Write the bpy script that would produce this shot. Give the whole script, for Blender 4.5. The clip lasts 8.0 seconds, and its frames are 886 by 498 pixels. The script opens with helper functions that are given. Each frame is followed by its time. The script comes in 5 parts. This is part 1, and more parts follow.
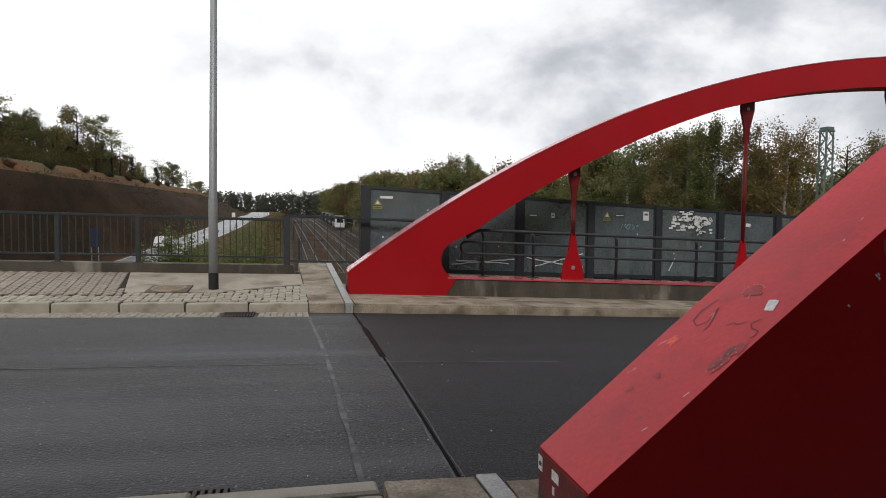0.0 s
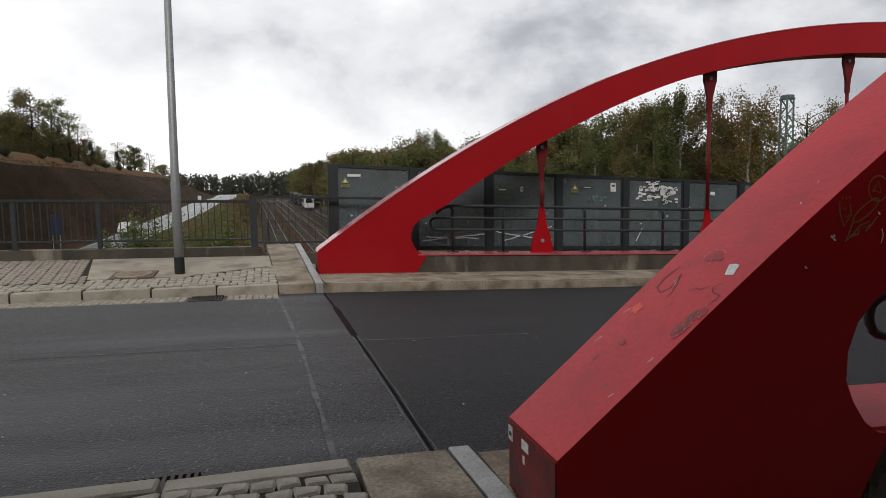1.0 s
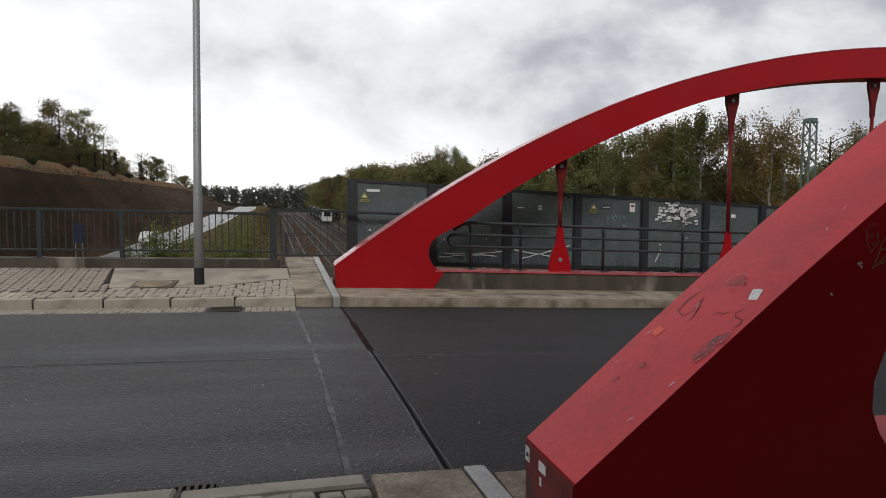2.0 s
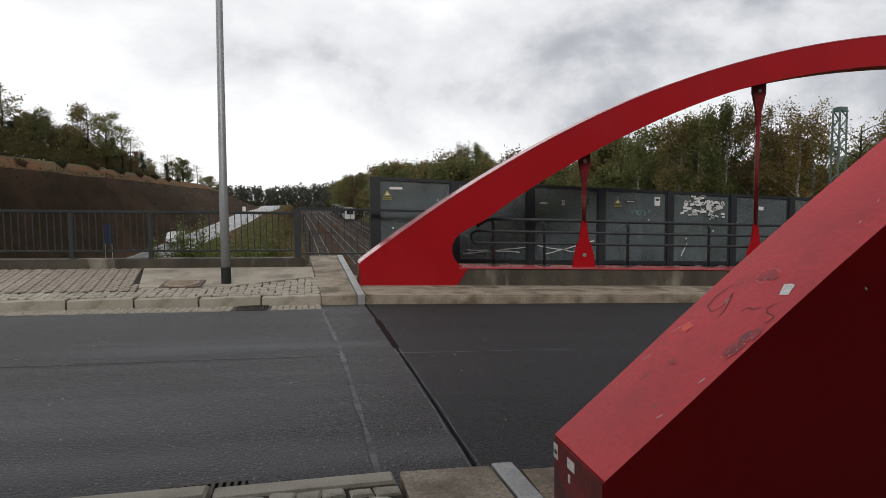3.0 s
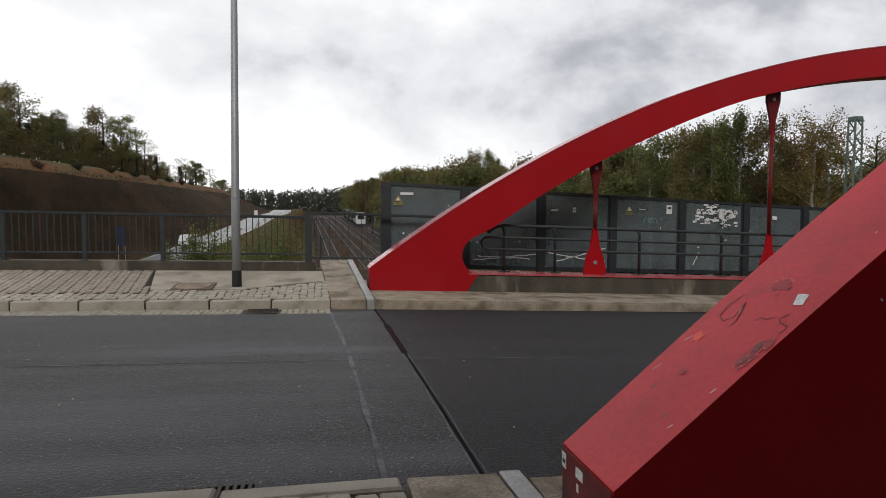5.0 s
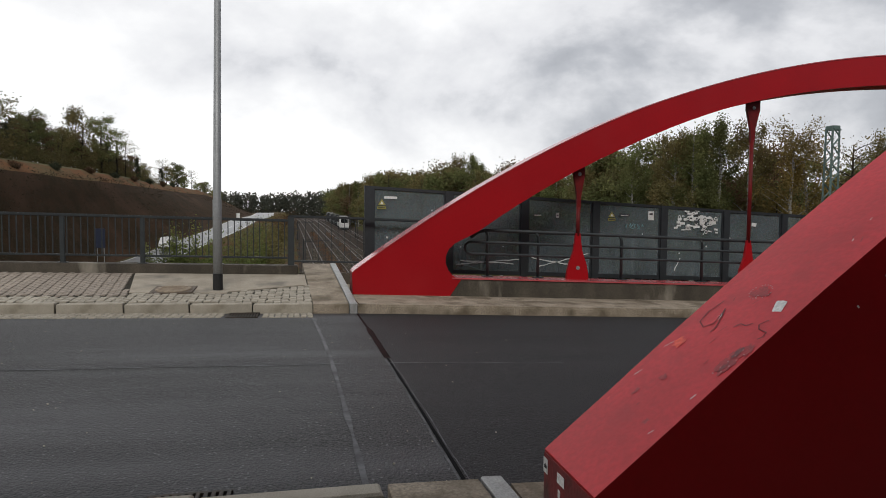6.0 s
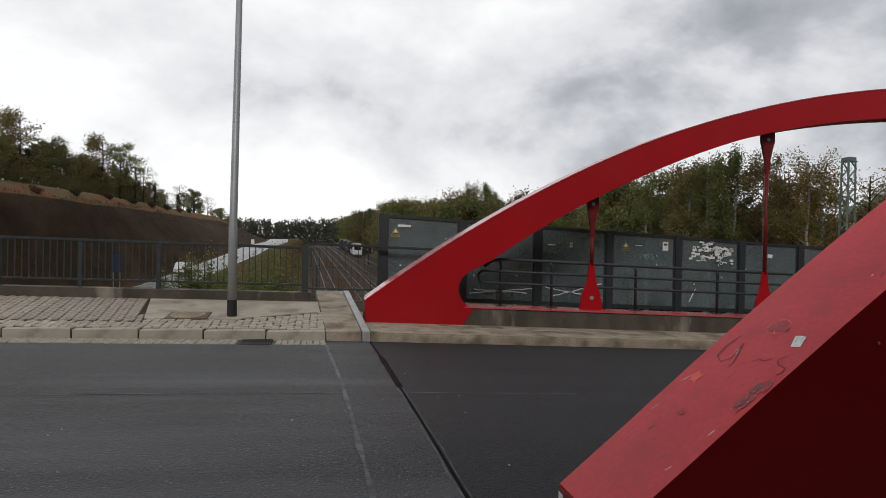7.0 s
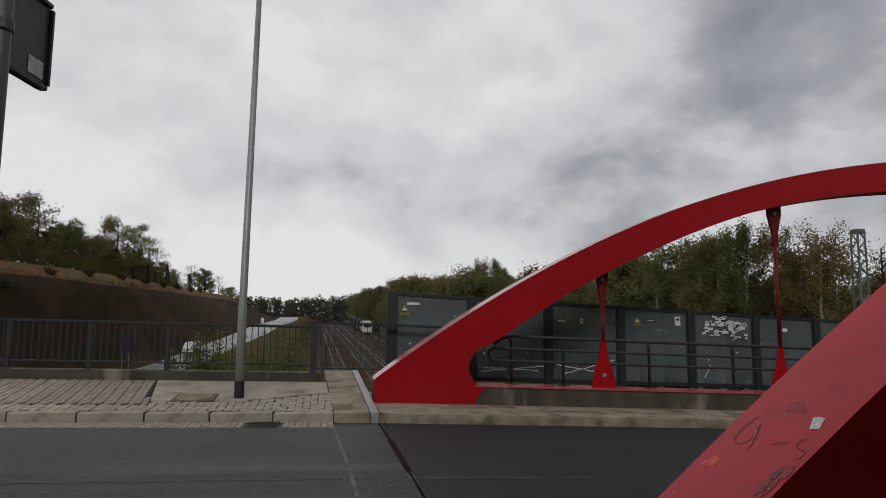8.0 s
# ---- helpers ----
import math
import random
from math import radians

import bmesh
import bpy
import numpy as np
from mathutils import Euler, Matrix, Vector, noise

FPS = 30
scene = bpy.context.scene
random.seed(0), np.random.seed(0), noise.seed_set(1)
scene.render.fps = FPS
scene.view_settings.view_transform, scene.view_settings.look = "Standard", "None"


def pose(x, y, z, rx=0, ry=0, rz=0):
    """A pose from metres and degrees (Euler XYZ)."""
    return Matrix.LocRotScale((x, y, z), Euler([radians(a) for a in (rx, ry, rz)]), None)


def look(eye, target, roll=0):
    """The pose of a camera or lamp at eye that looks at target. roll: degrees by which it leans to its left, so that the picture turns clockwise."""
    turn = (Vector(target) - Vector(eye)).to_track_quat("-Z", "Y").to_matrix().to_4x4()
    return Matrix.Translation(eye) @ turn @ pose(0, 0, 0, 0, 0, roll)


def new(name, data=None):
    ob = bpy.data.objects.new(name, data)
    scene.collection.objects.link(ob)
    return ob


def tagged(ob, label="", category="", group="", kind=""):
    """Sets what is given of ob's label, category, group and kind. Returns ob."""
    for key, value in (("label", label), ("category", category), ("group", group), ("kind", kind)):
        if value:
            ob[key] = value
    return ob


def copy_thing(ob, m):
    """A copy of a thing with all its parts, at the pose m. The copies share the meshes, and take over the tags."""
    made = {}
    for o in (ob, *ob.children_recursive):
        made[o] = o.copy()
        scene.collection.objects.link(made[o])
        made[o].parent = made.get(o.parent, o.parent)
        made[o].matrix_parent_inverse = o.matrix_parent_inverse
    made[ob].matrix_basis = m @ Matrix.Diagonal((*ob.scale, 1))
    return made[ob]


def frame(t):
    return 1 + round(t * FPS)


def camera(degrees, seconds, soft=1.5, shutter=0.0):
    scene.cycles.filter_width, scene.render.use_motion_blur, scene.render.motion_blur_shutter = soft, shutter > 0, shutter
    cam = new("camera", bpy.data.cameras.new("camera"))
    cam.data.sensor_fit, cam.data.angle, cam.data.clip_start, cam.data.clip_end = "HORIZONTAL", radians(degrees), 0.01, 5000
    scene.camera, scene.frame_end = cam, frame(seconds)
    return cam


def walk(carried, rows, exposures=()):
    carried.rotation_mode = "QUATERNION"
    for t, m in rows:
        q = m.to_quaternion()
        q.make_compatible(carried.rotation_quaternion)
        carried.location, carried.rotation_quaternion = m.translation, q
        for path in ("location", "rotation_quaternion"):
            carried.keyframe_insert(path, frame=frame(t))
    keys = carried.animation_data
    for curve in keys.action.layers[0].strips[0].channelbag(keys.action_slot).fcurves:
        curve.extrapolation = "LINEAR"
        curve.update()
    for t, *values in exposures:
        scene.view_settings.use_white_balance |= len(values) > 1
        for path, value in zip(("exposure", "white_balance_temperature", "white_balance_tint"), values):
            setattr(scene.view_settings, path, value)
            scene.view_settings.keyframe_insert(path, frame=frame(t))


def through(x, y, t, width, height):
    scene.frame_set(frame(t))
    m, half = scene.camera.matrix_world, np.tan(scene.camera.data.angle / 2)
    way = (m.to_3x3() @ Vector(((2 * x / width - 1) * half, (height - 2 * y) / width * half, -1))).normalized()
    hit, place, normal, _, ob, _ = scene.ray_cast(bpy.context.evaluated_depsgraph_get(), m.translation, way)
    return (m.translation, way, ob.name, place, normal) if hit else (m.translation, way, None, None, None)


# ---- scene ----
cam = camera(70.0, 8.0, soft=0.9)
PATH = [
    (0, (-0.087, -11.009, 1.651), (0.3424, -9.0582, 1.5452), 0.67),
    (0.5, (-0.048, -11.007, 1.641), (0.5046, -9.0885, 1.5259), -0.81),
    (0.7, (-0.047, -11.001, 1.639), (0.5005, -9.084, 1.484), -0.81),
    (1, (-0.047, -10.995, 1.637), (0.4678, -9.0707, 1.4585), -0.92),
    (1.5, (-0.069, -11.003, 1.646), (0.3992, -9.0641, 1.5028), -0.43),
    (2, (-0.072, -10.998, 1.645), (0.3942, -9.0572, 1.5178), 0.29),
    (2.2, (-0.098, -11.017, 1.659), (0.3534, -9.0722, 1.5475), 0.20),
    (3.3, (-0.083, -10.991, 1.652), (0.2999, -9.0330, 1.5083), -0.56),
    (3.5, (-0.080, -10.986, 1.651), (0.2943, -9.0257, 1.5217), -0.46),
    (4, (-0.084, -10.989, 1.653), (0.2701, -9.0247, 1.5260), -0.40),
    (5.3, (-0.083, -10.993, 1.649), (0.282, -9.030, 1.535), 0.21),
    (5.5, (-0.078, -10.995, 1.646), (0.2812, -9.0304, 1.5365), 0.51),
    (6, (-0.079, -10.984, 1.654), (0.3369, -9.0306, 1.5481), 0.54),
    (6.5, (-0.096, -10.999, 1.658), (0.2988, -9.0392, 1.6000), 0.64),
    (7, (-0.097, -10.996, 1.669), (0.2791, -9.0313, 1.6505), 1.07),
    (7.3, (-0.094, -10.990, 1.692), (0.256, -9.030, 1.880), 0.55),
    (7.5, (-0.090, -10.983, 1.702), (0.2554, -9.0296, 1.9567), 0.23),
    (8, (-0.082, -11.010, 1.695), (0.2587, -9.0514, 1.9163), 0.42),
]
walk(cam, [(t, look(eye, target, roll)) for t, eye, target, roll in PATH], exposures=((0.0, 0.2), (0.4, 0.0), (6.0, 0.0), (6.5, -0.06), (7.0, -0.10), (7.5, -0.42), (8.0, -0.52)))

# ---- world and light ----
world = bpy.data.worlds.new("overcast_sky")
scene.world = world
world.use_nodes = True
wn, wl = world.node_tree.nodes, world.node_tree.links
wn.clear()
w_out = wn.new("ShaderNodeOutputWorld")
w_bg = wn.new("ShaderNodeBackground")
w_co = wn.new("ShaderNodeTexCoord")
w_sky = wn.new("ShaderNodeTexSky")
w_sky.sky_type = "NISHITA"
w_sky.sun_disc = False
w_sky.sun_elevation, w_sky.sun_rotation = radians(40), radians(186)
w_map = wn.new("ShaderNodeMapping")
w_map.inputs["Location"].default_value = (0.35, 0.1, 0.62)
w_n1 = wn.new("ShaderNodeTexNoise")
w_n1.inputs["Scale"].default_value, w_n1.inputs["Detail"].default_value, w_n1.inputs["Roughness"].default_value = 3.4, 14.0, 0.54
w_n1.inputs["Distortion"].default_value = 0.1
w_n2 = wn.new("ShaderNodeTexNoise")
w_n2.inputs["Scale"].default_value, w_n2.inputs["Detail"].default_value = 0.5, 3.0
w_add = wn.new("ShaderNodeMath")
w_add.operation = "MULTIPLY_ADD"
w_add.inputs[1].default_value = 1.55
w_sep = wn.new("ShaderNodeSeparateXYZ")
# Clouds dim to the right, overhead and behind; the rear dimming shades arch sides.
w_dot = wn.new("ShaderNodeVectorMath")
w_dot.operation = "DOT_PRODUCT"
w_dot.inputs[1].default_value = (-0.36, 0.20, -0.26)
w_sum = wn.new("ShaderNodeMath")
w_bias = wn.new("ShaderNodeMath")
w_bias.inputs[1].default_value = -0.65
w_ramp = wn.new("ShaderNodeValToRGB")
el = w_ramp.color_ramp.elements
el[0].position, el[0].color = 0.20, (0.27, 0.285, 0.315, 1)
el[1].position, el[1].color = 0.92, (1.08, 1.08, 1.08, 1)
e = el.new(0.47)
e.color = (0.51, 0.525, 0.56, 1)
e = el.new(0.63)
e.color = (0.80, 0.805, 0.83, 1)
w_mix = wn.new("ShaderNodeMixRGB")
w_mix.inputs[0].default_value = 0.96
w_high, w_fx, w_fy, w_flat = wn.new("ShaderNodeMath"), wn.new("ShaderNodeMath"), wn.new("ShaderNodeMath"), wn.new("ShaderNodeCombineXYZ")
w_high.operation, w_fx.operation, w_fy.operation = "ADD", "DIVIDE", "DIVIDE"
w_high.inputs[1].default_value = 0.85
wl.new(w_co.outputs["Generated"], w_sep.inputs[0])
wl.new(w_sep.outputs["Z"], w_high.inputs[0])
for w_div, w_axis in ((w_fx, "X"), (w_fy, "Y")):
    wl.new(w_sep.outputs[w_axis], w_div.inputs[0])
    wl.new(w_high.outputs[0], w_div.inputs[1])
wl.new(w_fx.outputs[0], w_flat.inputs["X"])
wl.new(w_fy.outputs[0], w_flat.inputs["Y"])
wl.new(w_sep.outputs["Z"], w_flat.inputs["Z"])
wl.new(w_flat.outputs[0], w_map.inputs["Vector"])
wl.new(w_map.outputs[0], w_n1.inputs["Vector"])
wl.new(w_map.outputs[0], w_n2.inputs["Vector"])
wl.new(w_n1.outputs["Fac"], w_add.inputs[0])
wl.new(w_n2.outputs["Fac"], w_add.inputs[2])
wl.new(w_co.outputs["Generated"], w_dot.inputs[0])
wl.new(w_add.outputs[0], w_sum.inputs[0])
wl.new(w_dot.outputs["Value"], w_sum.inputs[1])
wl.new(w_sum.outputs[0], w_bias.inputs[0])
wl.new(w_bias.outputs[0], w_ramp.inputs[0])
w_scale = wn.new("ShaderNodeVectorMath")
w_scale.operation = "SCALE"
w_scale.inputs["Scale"].default_value = 0.1
wl.new(w_sky.outputs[0], w_scale.inputs[0])
wl.new(w_scale.outputs[0], w_mix.inputs[1])
wl.new(w_ramp.outputs[0], w_mix.inputs[2])
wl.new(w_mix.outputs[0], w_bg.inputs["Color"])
w_bg.inputs["Strength"].default_value = 1.02
wl.new(w_bg.outputs[0], w_out.inputs["Surface"])

sun = new("sun", bpy.data.lights.new("sun", "SUN"))
sun.data.energy, sun.data.angle, sun.data.color = 1.6, radians(20), (1.0, 0.96, 0.9)
sun.matrix_world = look((0, 0, 32), (4, 38, 0))


# ---- materials ----
def material(name, base, second=None, rough=0.7, metal=0.0, scale=6.0, fine=60.0, mix=(0.35, 0.65), bump=0.15, third=None, third_scale=1.2, third_range=(0.55, 0.7), speck=0.0, rand=0.0, stretch=(1, 1, 1), spec=0.5, grain_mix=0.35, grain_range=(0.3, 0.7)):
    """A painted, mineral or plant surface: two scales of noise colour, grain bump, optional stains, specks and variation per piece."""
    m = bpy.data.materials.new(name)
    m.use_nodes = True
    n, l = m.node_tree.nodes, m.node_tree.links
    b = n["Principled BSDF"]
    co = n.new("ShaderNodeTexCoord")
    mp = n.new("ShaderNodeMapping")
    mp.inputs["Scale"].default_value = stretch
    l.new(co.outputs["Object"], mp.inputs["Vector"])
    second = second or tuple(c * 0.7 for c in base)

    def noise_tex(s, detail=5.0, plain=False):
        t = n.new("ShaderNodeTexNoise")
        t.inputs["Scale"].default_value, t.inputs["Detail"].default_value = s, detail
        l.new(co.outputs["Object"] if plain else mp.outputs[0], t.inputs["Vector"])
        return t

    def ramp(src, lo, hi):
        r = n.new("ShaderNodeMapRange")
        r.inputs["From Min"].default_value, r.inputs["From Max"].default_value = lo, hi
        l.new(src, r.inputs["Value"])
        return r.outputs[0]

    def blend(fac, a, c, kind="MIX"):
        x = n.new("ShaderNodeMixRGB")
        x.blend_type = kind
        if isinstance(fac, float):
            x.inputs[0].default_value = fac
        else:
            l.new(fac, x.inputs[0])
        for sock, v in ((x.inputs[1], a), (x.inputs[2], c)):
            if isinstance(v, tuple):
                sock.default_value = (*v, 1)
            else:
                l.new(v, sock)
        return x.outputs[0]

    big, small = noise_tex(scale), noise_tex(fine, 3.0, True)
    col = blend(ramp(big.outputs["Fac"], *mix), base, second)
    grain = ramp(small.outputs["Fac"], *grain_range)
    gr = n.new("ShaderNodeMixRGB")
    gr.blend_type = "MULTIPLY"
    gr.inputs[0].default_value = grain_mix
    l.new(col, gr.inputs[1])
    l.new(grain, gr.inputs[2])
    col = gr.outputs[0]
    if third:
        col = blend(ramp(noise_tex(third_scale, 7.0).outputs["Fac"], *third_range), col, third)
    if speck:
        v = n.new("ShaderNodeTexVoronoi")
        v.inputs["Scale"].default_value = fine * 0.85
        l.new(co.outputs["Object"], v.inputs["Vector"])
        few = n.new("ShaderNodeMath")
        few.operation = "MULTIPLY"
        l.new(ramp(v.outputs["Distance"], speck, speck * 0.5), few.inputs[0])
        l.new(ramp(v.outputs["Color"], 0.74, 0.84), few.inputs[1])
        col = blend(few.outputs[0], col, tuple(min(1.0, c * 3.2 + 0.03) for c in base))
    if rand:
        oi = n.new("ShaderNodeObjectInfo")
        ge = n.new("ShaderNodeNewGeometry")
        ad = n.new("ShaderNodeMath")
        ad.operation = "ADD"
        l.new(oi.outputs["Random"], ad.inputs[0])
        l.new(ge.outputs["Random Per Island"], ad.inputs[1])
        hs = n.new("ShaderNodeHueSaturation")
        vr = n.new("ShaderNodeMapRange")
        vr.inputs["From Max"].default_value = 2.0
        vr.inputs["To Min"].default_value, vr.inputs["To Max"].default_value = 1 - rand, 1 + rand
        l.new(ad.outputs[0], vr.inputs["Value"])
        l.new(vr.outputs[0], hs.inputs["Value"])
        l.new(col, hs.inputs["Color"])
        col = hs.outputs[0]
    l.new(col, b.inputs["Base Color"])
    b.inputs["Roughness"].default_value, b.inputs["Metallic"].default_value = rough, metal
    b.inputs["Specular IOR Level"].default_value = min(spec, 0.12) if rough >= 0.94 else spec
    if bump:
        bp = n.new("ShaderNodeBump")
        bp.inputs["Strength"].default_value, bp.inputs["Distance"].default_value = bump, 0.02
        l.new(small.outputs["Fac"], bp.inputs["Height"])
        l.new(bp.outputs[0], b.inputs["Normal"])
    return m


ASPHALT = material("asphalt", (0.040, 0.039, 0.042), (0.019, 0.019, 0.021), 0.52, 0, 0.9, 46, bump=1.0, third=(0.060, 0.059, 0.064), third_scale=0.55, third_range=(0.48, 0.66), speck=0.42, stretch=(0.25, 1.8, 1), grain_mix=0.92, grain_range=(0.40, 0.56), spec=0.36)
ASPHALT_BRIDGE = material("bridge_asphalt", (0.036, 0.034, 0.036), (0.025, 0.024, 0.026), 0.60, 0, 0.9, 58, bump=0.9, speck=0.32, stretch=(0.25, 1.8, 1), grain_mix=0.75, grain_range=(0.36, 0.62), spec=0.24)
TAR = material("tar", (0.008, 0.008, 0.009), rough=0.9, fine=30, spec=0.1)
CHALK = material("pale_crack_fill", (0.17, 0.17, 0.18), (0.085, 0.085, 0.09), 0.9, 0, 4, 30, mix=(0.4, 0.62))
RUST = material("rusty_steel", (0.028, 0.009, 0.009), (0.012, 0.006, 0.006), 0.95, 0.0, 10, 60)
KERB = material("granite_kerb", (0.45, 0.41, 0.34), (0.33, 0.295, 0.235), 0.85, 0, 2.5, 120, third=(0.17, 0.15, 0.11), third_scale=2.4, third_range=(0.56, 0.72), rand=0.12)
CONCRETE = material("weathered_concrete", (0.44, 0.37, 0.285), (0.29, 0.235, 0.17), 0.9, 0, 2.6, 42, third=(0.12, 0.094, 0.062), third_scale=2.1, third_range=(0.49, 0.66), bump=0.5, grain_mix=0.5)
CONCRETE_DARK = material("stained_concrete", (0.105, 0.088, 0.066), (0.055, 0.046, 0.034), 0.9, 0, 2.2, 60, third=(0.24, 0.215, 0.175), third_scale=1.9, third_range=(0.56, 0.72), bump=0.3, stretch=(1, 1, 0.35), grain_mix=0.5)
PAVING = material("pale_pavement_concrete", (0.46, 0.405, 0.325), (0.34, 0.295, 0.23), 0.9, 0, 2.0, 90, third=(0.18, 0.16, 0.13), third_scale=1.4, third_range=(0.56, 0.72))
COBBLE = material("cobblestone", (0.48, 0.44, 0.365), (0.32, 0.285, 0.225), 0.85, 0, 7, 90, rand=0.22, bump=0.3)
COBBLE_RED = material("worn_block_paving", (0.40, 0.34, 0.28), (0.28, 0.235, 0.19), 0.85, 0, 7, 90, rand=0.18)
JOINT = material("dark_joint_sand", (0.060, 0.054, 0.041), (0.034, 0.031, 0.024), 0.95, 0, 12, 90)
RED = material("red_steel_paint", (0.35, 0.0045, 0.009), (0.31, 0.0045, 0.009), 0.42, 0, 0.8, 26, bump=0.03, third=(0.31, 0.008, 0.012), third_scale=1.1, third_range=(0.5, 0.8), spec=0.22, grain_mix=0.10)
# Pale base stands in for the sky reflected on the far arch's upward faces.
RED_SHEEN = material("glossy_red_sky_sheen", (0.50, 0.10, 0.11), (0.42, 0.07, 0.08), 0.2, 0, 2.2, 30, bump=0.01, spec=1.0, grain_mix=0.12)
# Worn paint, lighter than RED: skylight on upward faces is put into the colour.
RED_TOP = material("worn_skylit_red_paint", (0.60, 0.030, 0.042), (0.50, 0.024, 0.034), 0.42, 0, 1.7, 34, bump=0.05, third=(0.40, 0.022, 0.03), third_scale=4.2, third_range=(0.54, 0.72), grain_mix=0.14, grain_range=(0.35, 0.65), spec=0.26)
HANGER_RED = material("dull_dark_red_paint", (0.17, 0.010, 0.011), (0.11, 0.010, 0.010), 0.5, 0, 3, 30, bump=0.03, spec=0.2, grain_mix=0.2)
LID = material("sandy_cast_iron_lid", (0.36, 0.29, 0.21), (0.24, 0.185, 0.13), 0.8, 0.1, 10, 60)
RED_DIRTY = material("grimy_red_paint", (0.20, 0.012, 0.014), (0.09, 0.015, 0.013), 0.6, 0, 7, 40, third=(0.05, 0.02, 0.016), third_scale=5, grain_mix=0.2)
ORANGE = material("orange_touch_up_paint", (0.90, 0.085, 0.035), (0.80, 0.07, 0.035), rough=0.5, fine=40)
ORANGE_FAINT = material("bright_red_repainted_spot", (0.74, 0.028, 0.032), (0.68, 0.026, 0.032), 0.45, 0, 8, 40)
SCUFF = material("scuffed_bare_paint", (0.46, 0.034, 0.044), (0.34, 0.040, 0.046), 0.6, 0, 22, 80)
SCUFF_DARK = material("grey_rubbed_primer", (0.19, 0.062, 0.066), (0.28, 0.05, 0.055), 0.65, 0, 26, 80)
CHIP = material("pale_paint_chip", (0.62, 0.30, 0.31), (0.50, 0.18, 0.19), 0.6, 0, 20, 80)
BLACK_INK = material("black_marker", (0.15, 0.022, 0.026), rough=0.6)
GOLD_INK = material("ochre_marker", (0.30, 0.17, 0.05), rough=0.6)
WHITE = material("white_sticker", (0.84, 0.84, 0.82), (0.74, 0.74, 0.72), 0.5, fine=60)
YELLOW = material("yellow_sticker", (0.38, 0.34, 0.06), rough=0.5)
INK = material("sticker_print", (0.05, 0.05, 0.055), rough=0.5)
TEAL = material("teal_marker", (0.25, 0.45, 0.47), rough=0.5)
STEEL = material("galvanised_steel", (0.36, 0.37, 0.375), (0.27, 0.28, 0.285), 0.5, 0.35, 5, 50, bump=0.05, stretch=(1, 1, 0.25))
MAST_PAINT = material("dull_grey_green_mast_paint", (0.12, 0.185, 0.165), (0.09, 0.135, 0.12), 0.6, 0.1, 5, 40)
STRIP = material("joint_cover_steel", (0.42, 0.42, 0.41), (0.30, 0.30, 0.29), 0.45, 0.3, 6, 80)
RAIL_PAINT = material("dark_grey_green_railing_paint", (0.034, 0.041, 0.044), (0.026, 0.031, 0.034), 0.5, 0.1, 6, 60, bump=0.04)
FRAME_PAINT = material("anthracite_frame_paint", (0.030, 0.035, 0.040), (0.022, 0.026, 0.03), 0.5, 0.1, 6, 60, bump=0.04)
BLACK = material("black_rubber_band", (0.012, 0.012, 0.013), rough=0.6)
GRATE = material("cast_iron", (0.045, 0.04, 0.035), (0.07, 0.045, 0.03), 0.6, 0.4, 12, 60)
MANHOLE = material("rusty_cast_iron", (0.16, 0.115, 0.08), (0.10, 0.08, 0.06), 0.7, 0.3, 10, 60)
GRASS = material("autumn_grass", (0.075, 0.085, 0.030), (0.085, 0.066, 0.030), 0.95, 0, 0.25, 9, third=(0.10, 0.047, 0.022), third_scale=0.09, third_range=(0.46, 0.62), bump=0.6)
SLOPE = material("bare_brown_bank", (0.060, 0.034, 0.018), (0.036, 0.026, 0.013), 0.95, 0, 0.5, 5, third=(0.066, 0.038, 0.023), third_scale=0.12, third_range=(0.5, 0.66), bump=0.7)
CREST = material("orange_dry_crest", (0.21, 0.095, 0.045), (0.15, 0.115, 0.06), 0.95, 0, 0.25, 5, bump=0.5)
DRY_GRASS = material("dry_grass_edge", (0.19, 0.16, 0.085), (0.12, 0.11, 0.055), 0.95, 0, 0.4, 6, bump=0.5)
FAR_ROAD = material("wet_country_road", (0.20, 0.205, 0.21), (0.16, 0.165, 0.17), 0.35, 0, 0.3, 12, bump=0.1)
BALLAST = material("railway_ballast", (0.070, 0.052, 0.042), (0.042, 0.034, 0.028), 0.95, 0, 0.5, 14, bump=0.8)
RAIL_STEEL = material("rail_steel", (0.15, 0.125, 0.11), (0.09, 0.065, 0.055), 0.5, 0.3, 3, 30)
BARK = material("bark", (0.062, 0.052, 0.042), (0.035, 0.03, 0.025), 0.95, 0, 6, 30, bump=0.6)
BIRCH = material("birch_bark", (0.34, 0.33, 0.30), (0.10, 0.09, 0.08), 0.9, 0, 4, 30, mix=(0.5, 0.62), stretch=(1, 1, 3))


def leaf_material(name, a, b, rand=0.4, through=0.45):
    """Leaves: matt, varied from clump to clump, with light shining through."""
    m = material(name, a, b, 0.7, 0, 0.35, 6, bump=0, rand=rand, spec=0.25)
    n, l = m.node_tree.nodes, m.node_tree.links
    bs, out = n["Principled BSDF"], n["Material Output"]
    tr, mx = n.new("ShaderNodeBsdfTranslucent"), n.new("ShaderNodeMixShader")
    mx.inputs[0].default_value = through
    l.new(bs.inputs["Base Color"].links[0].from_socket, tr.inputs["Color"])
    l.new(bs.outputs[0], mx.inputs[1])
    l.new(tr.outputs[0], mx.inputs[2])
    l.new(mx.outputs[0], out.inputs["Surface"])
    return m


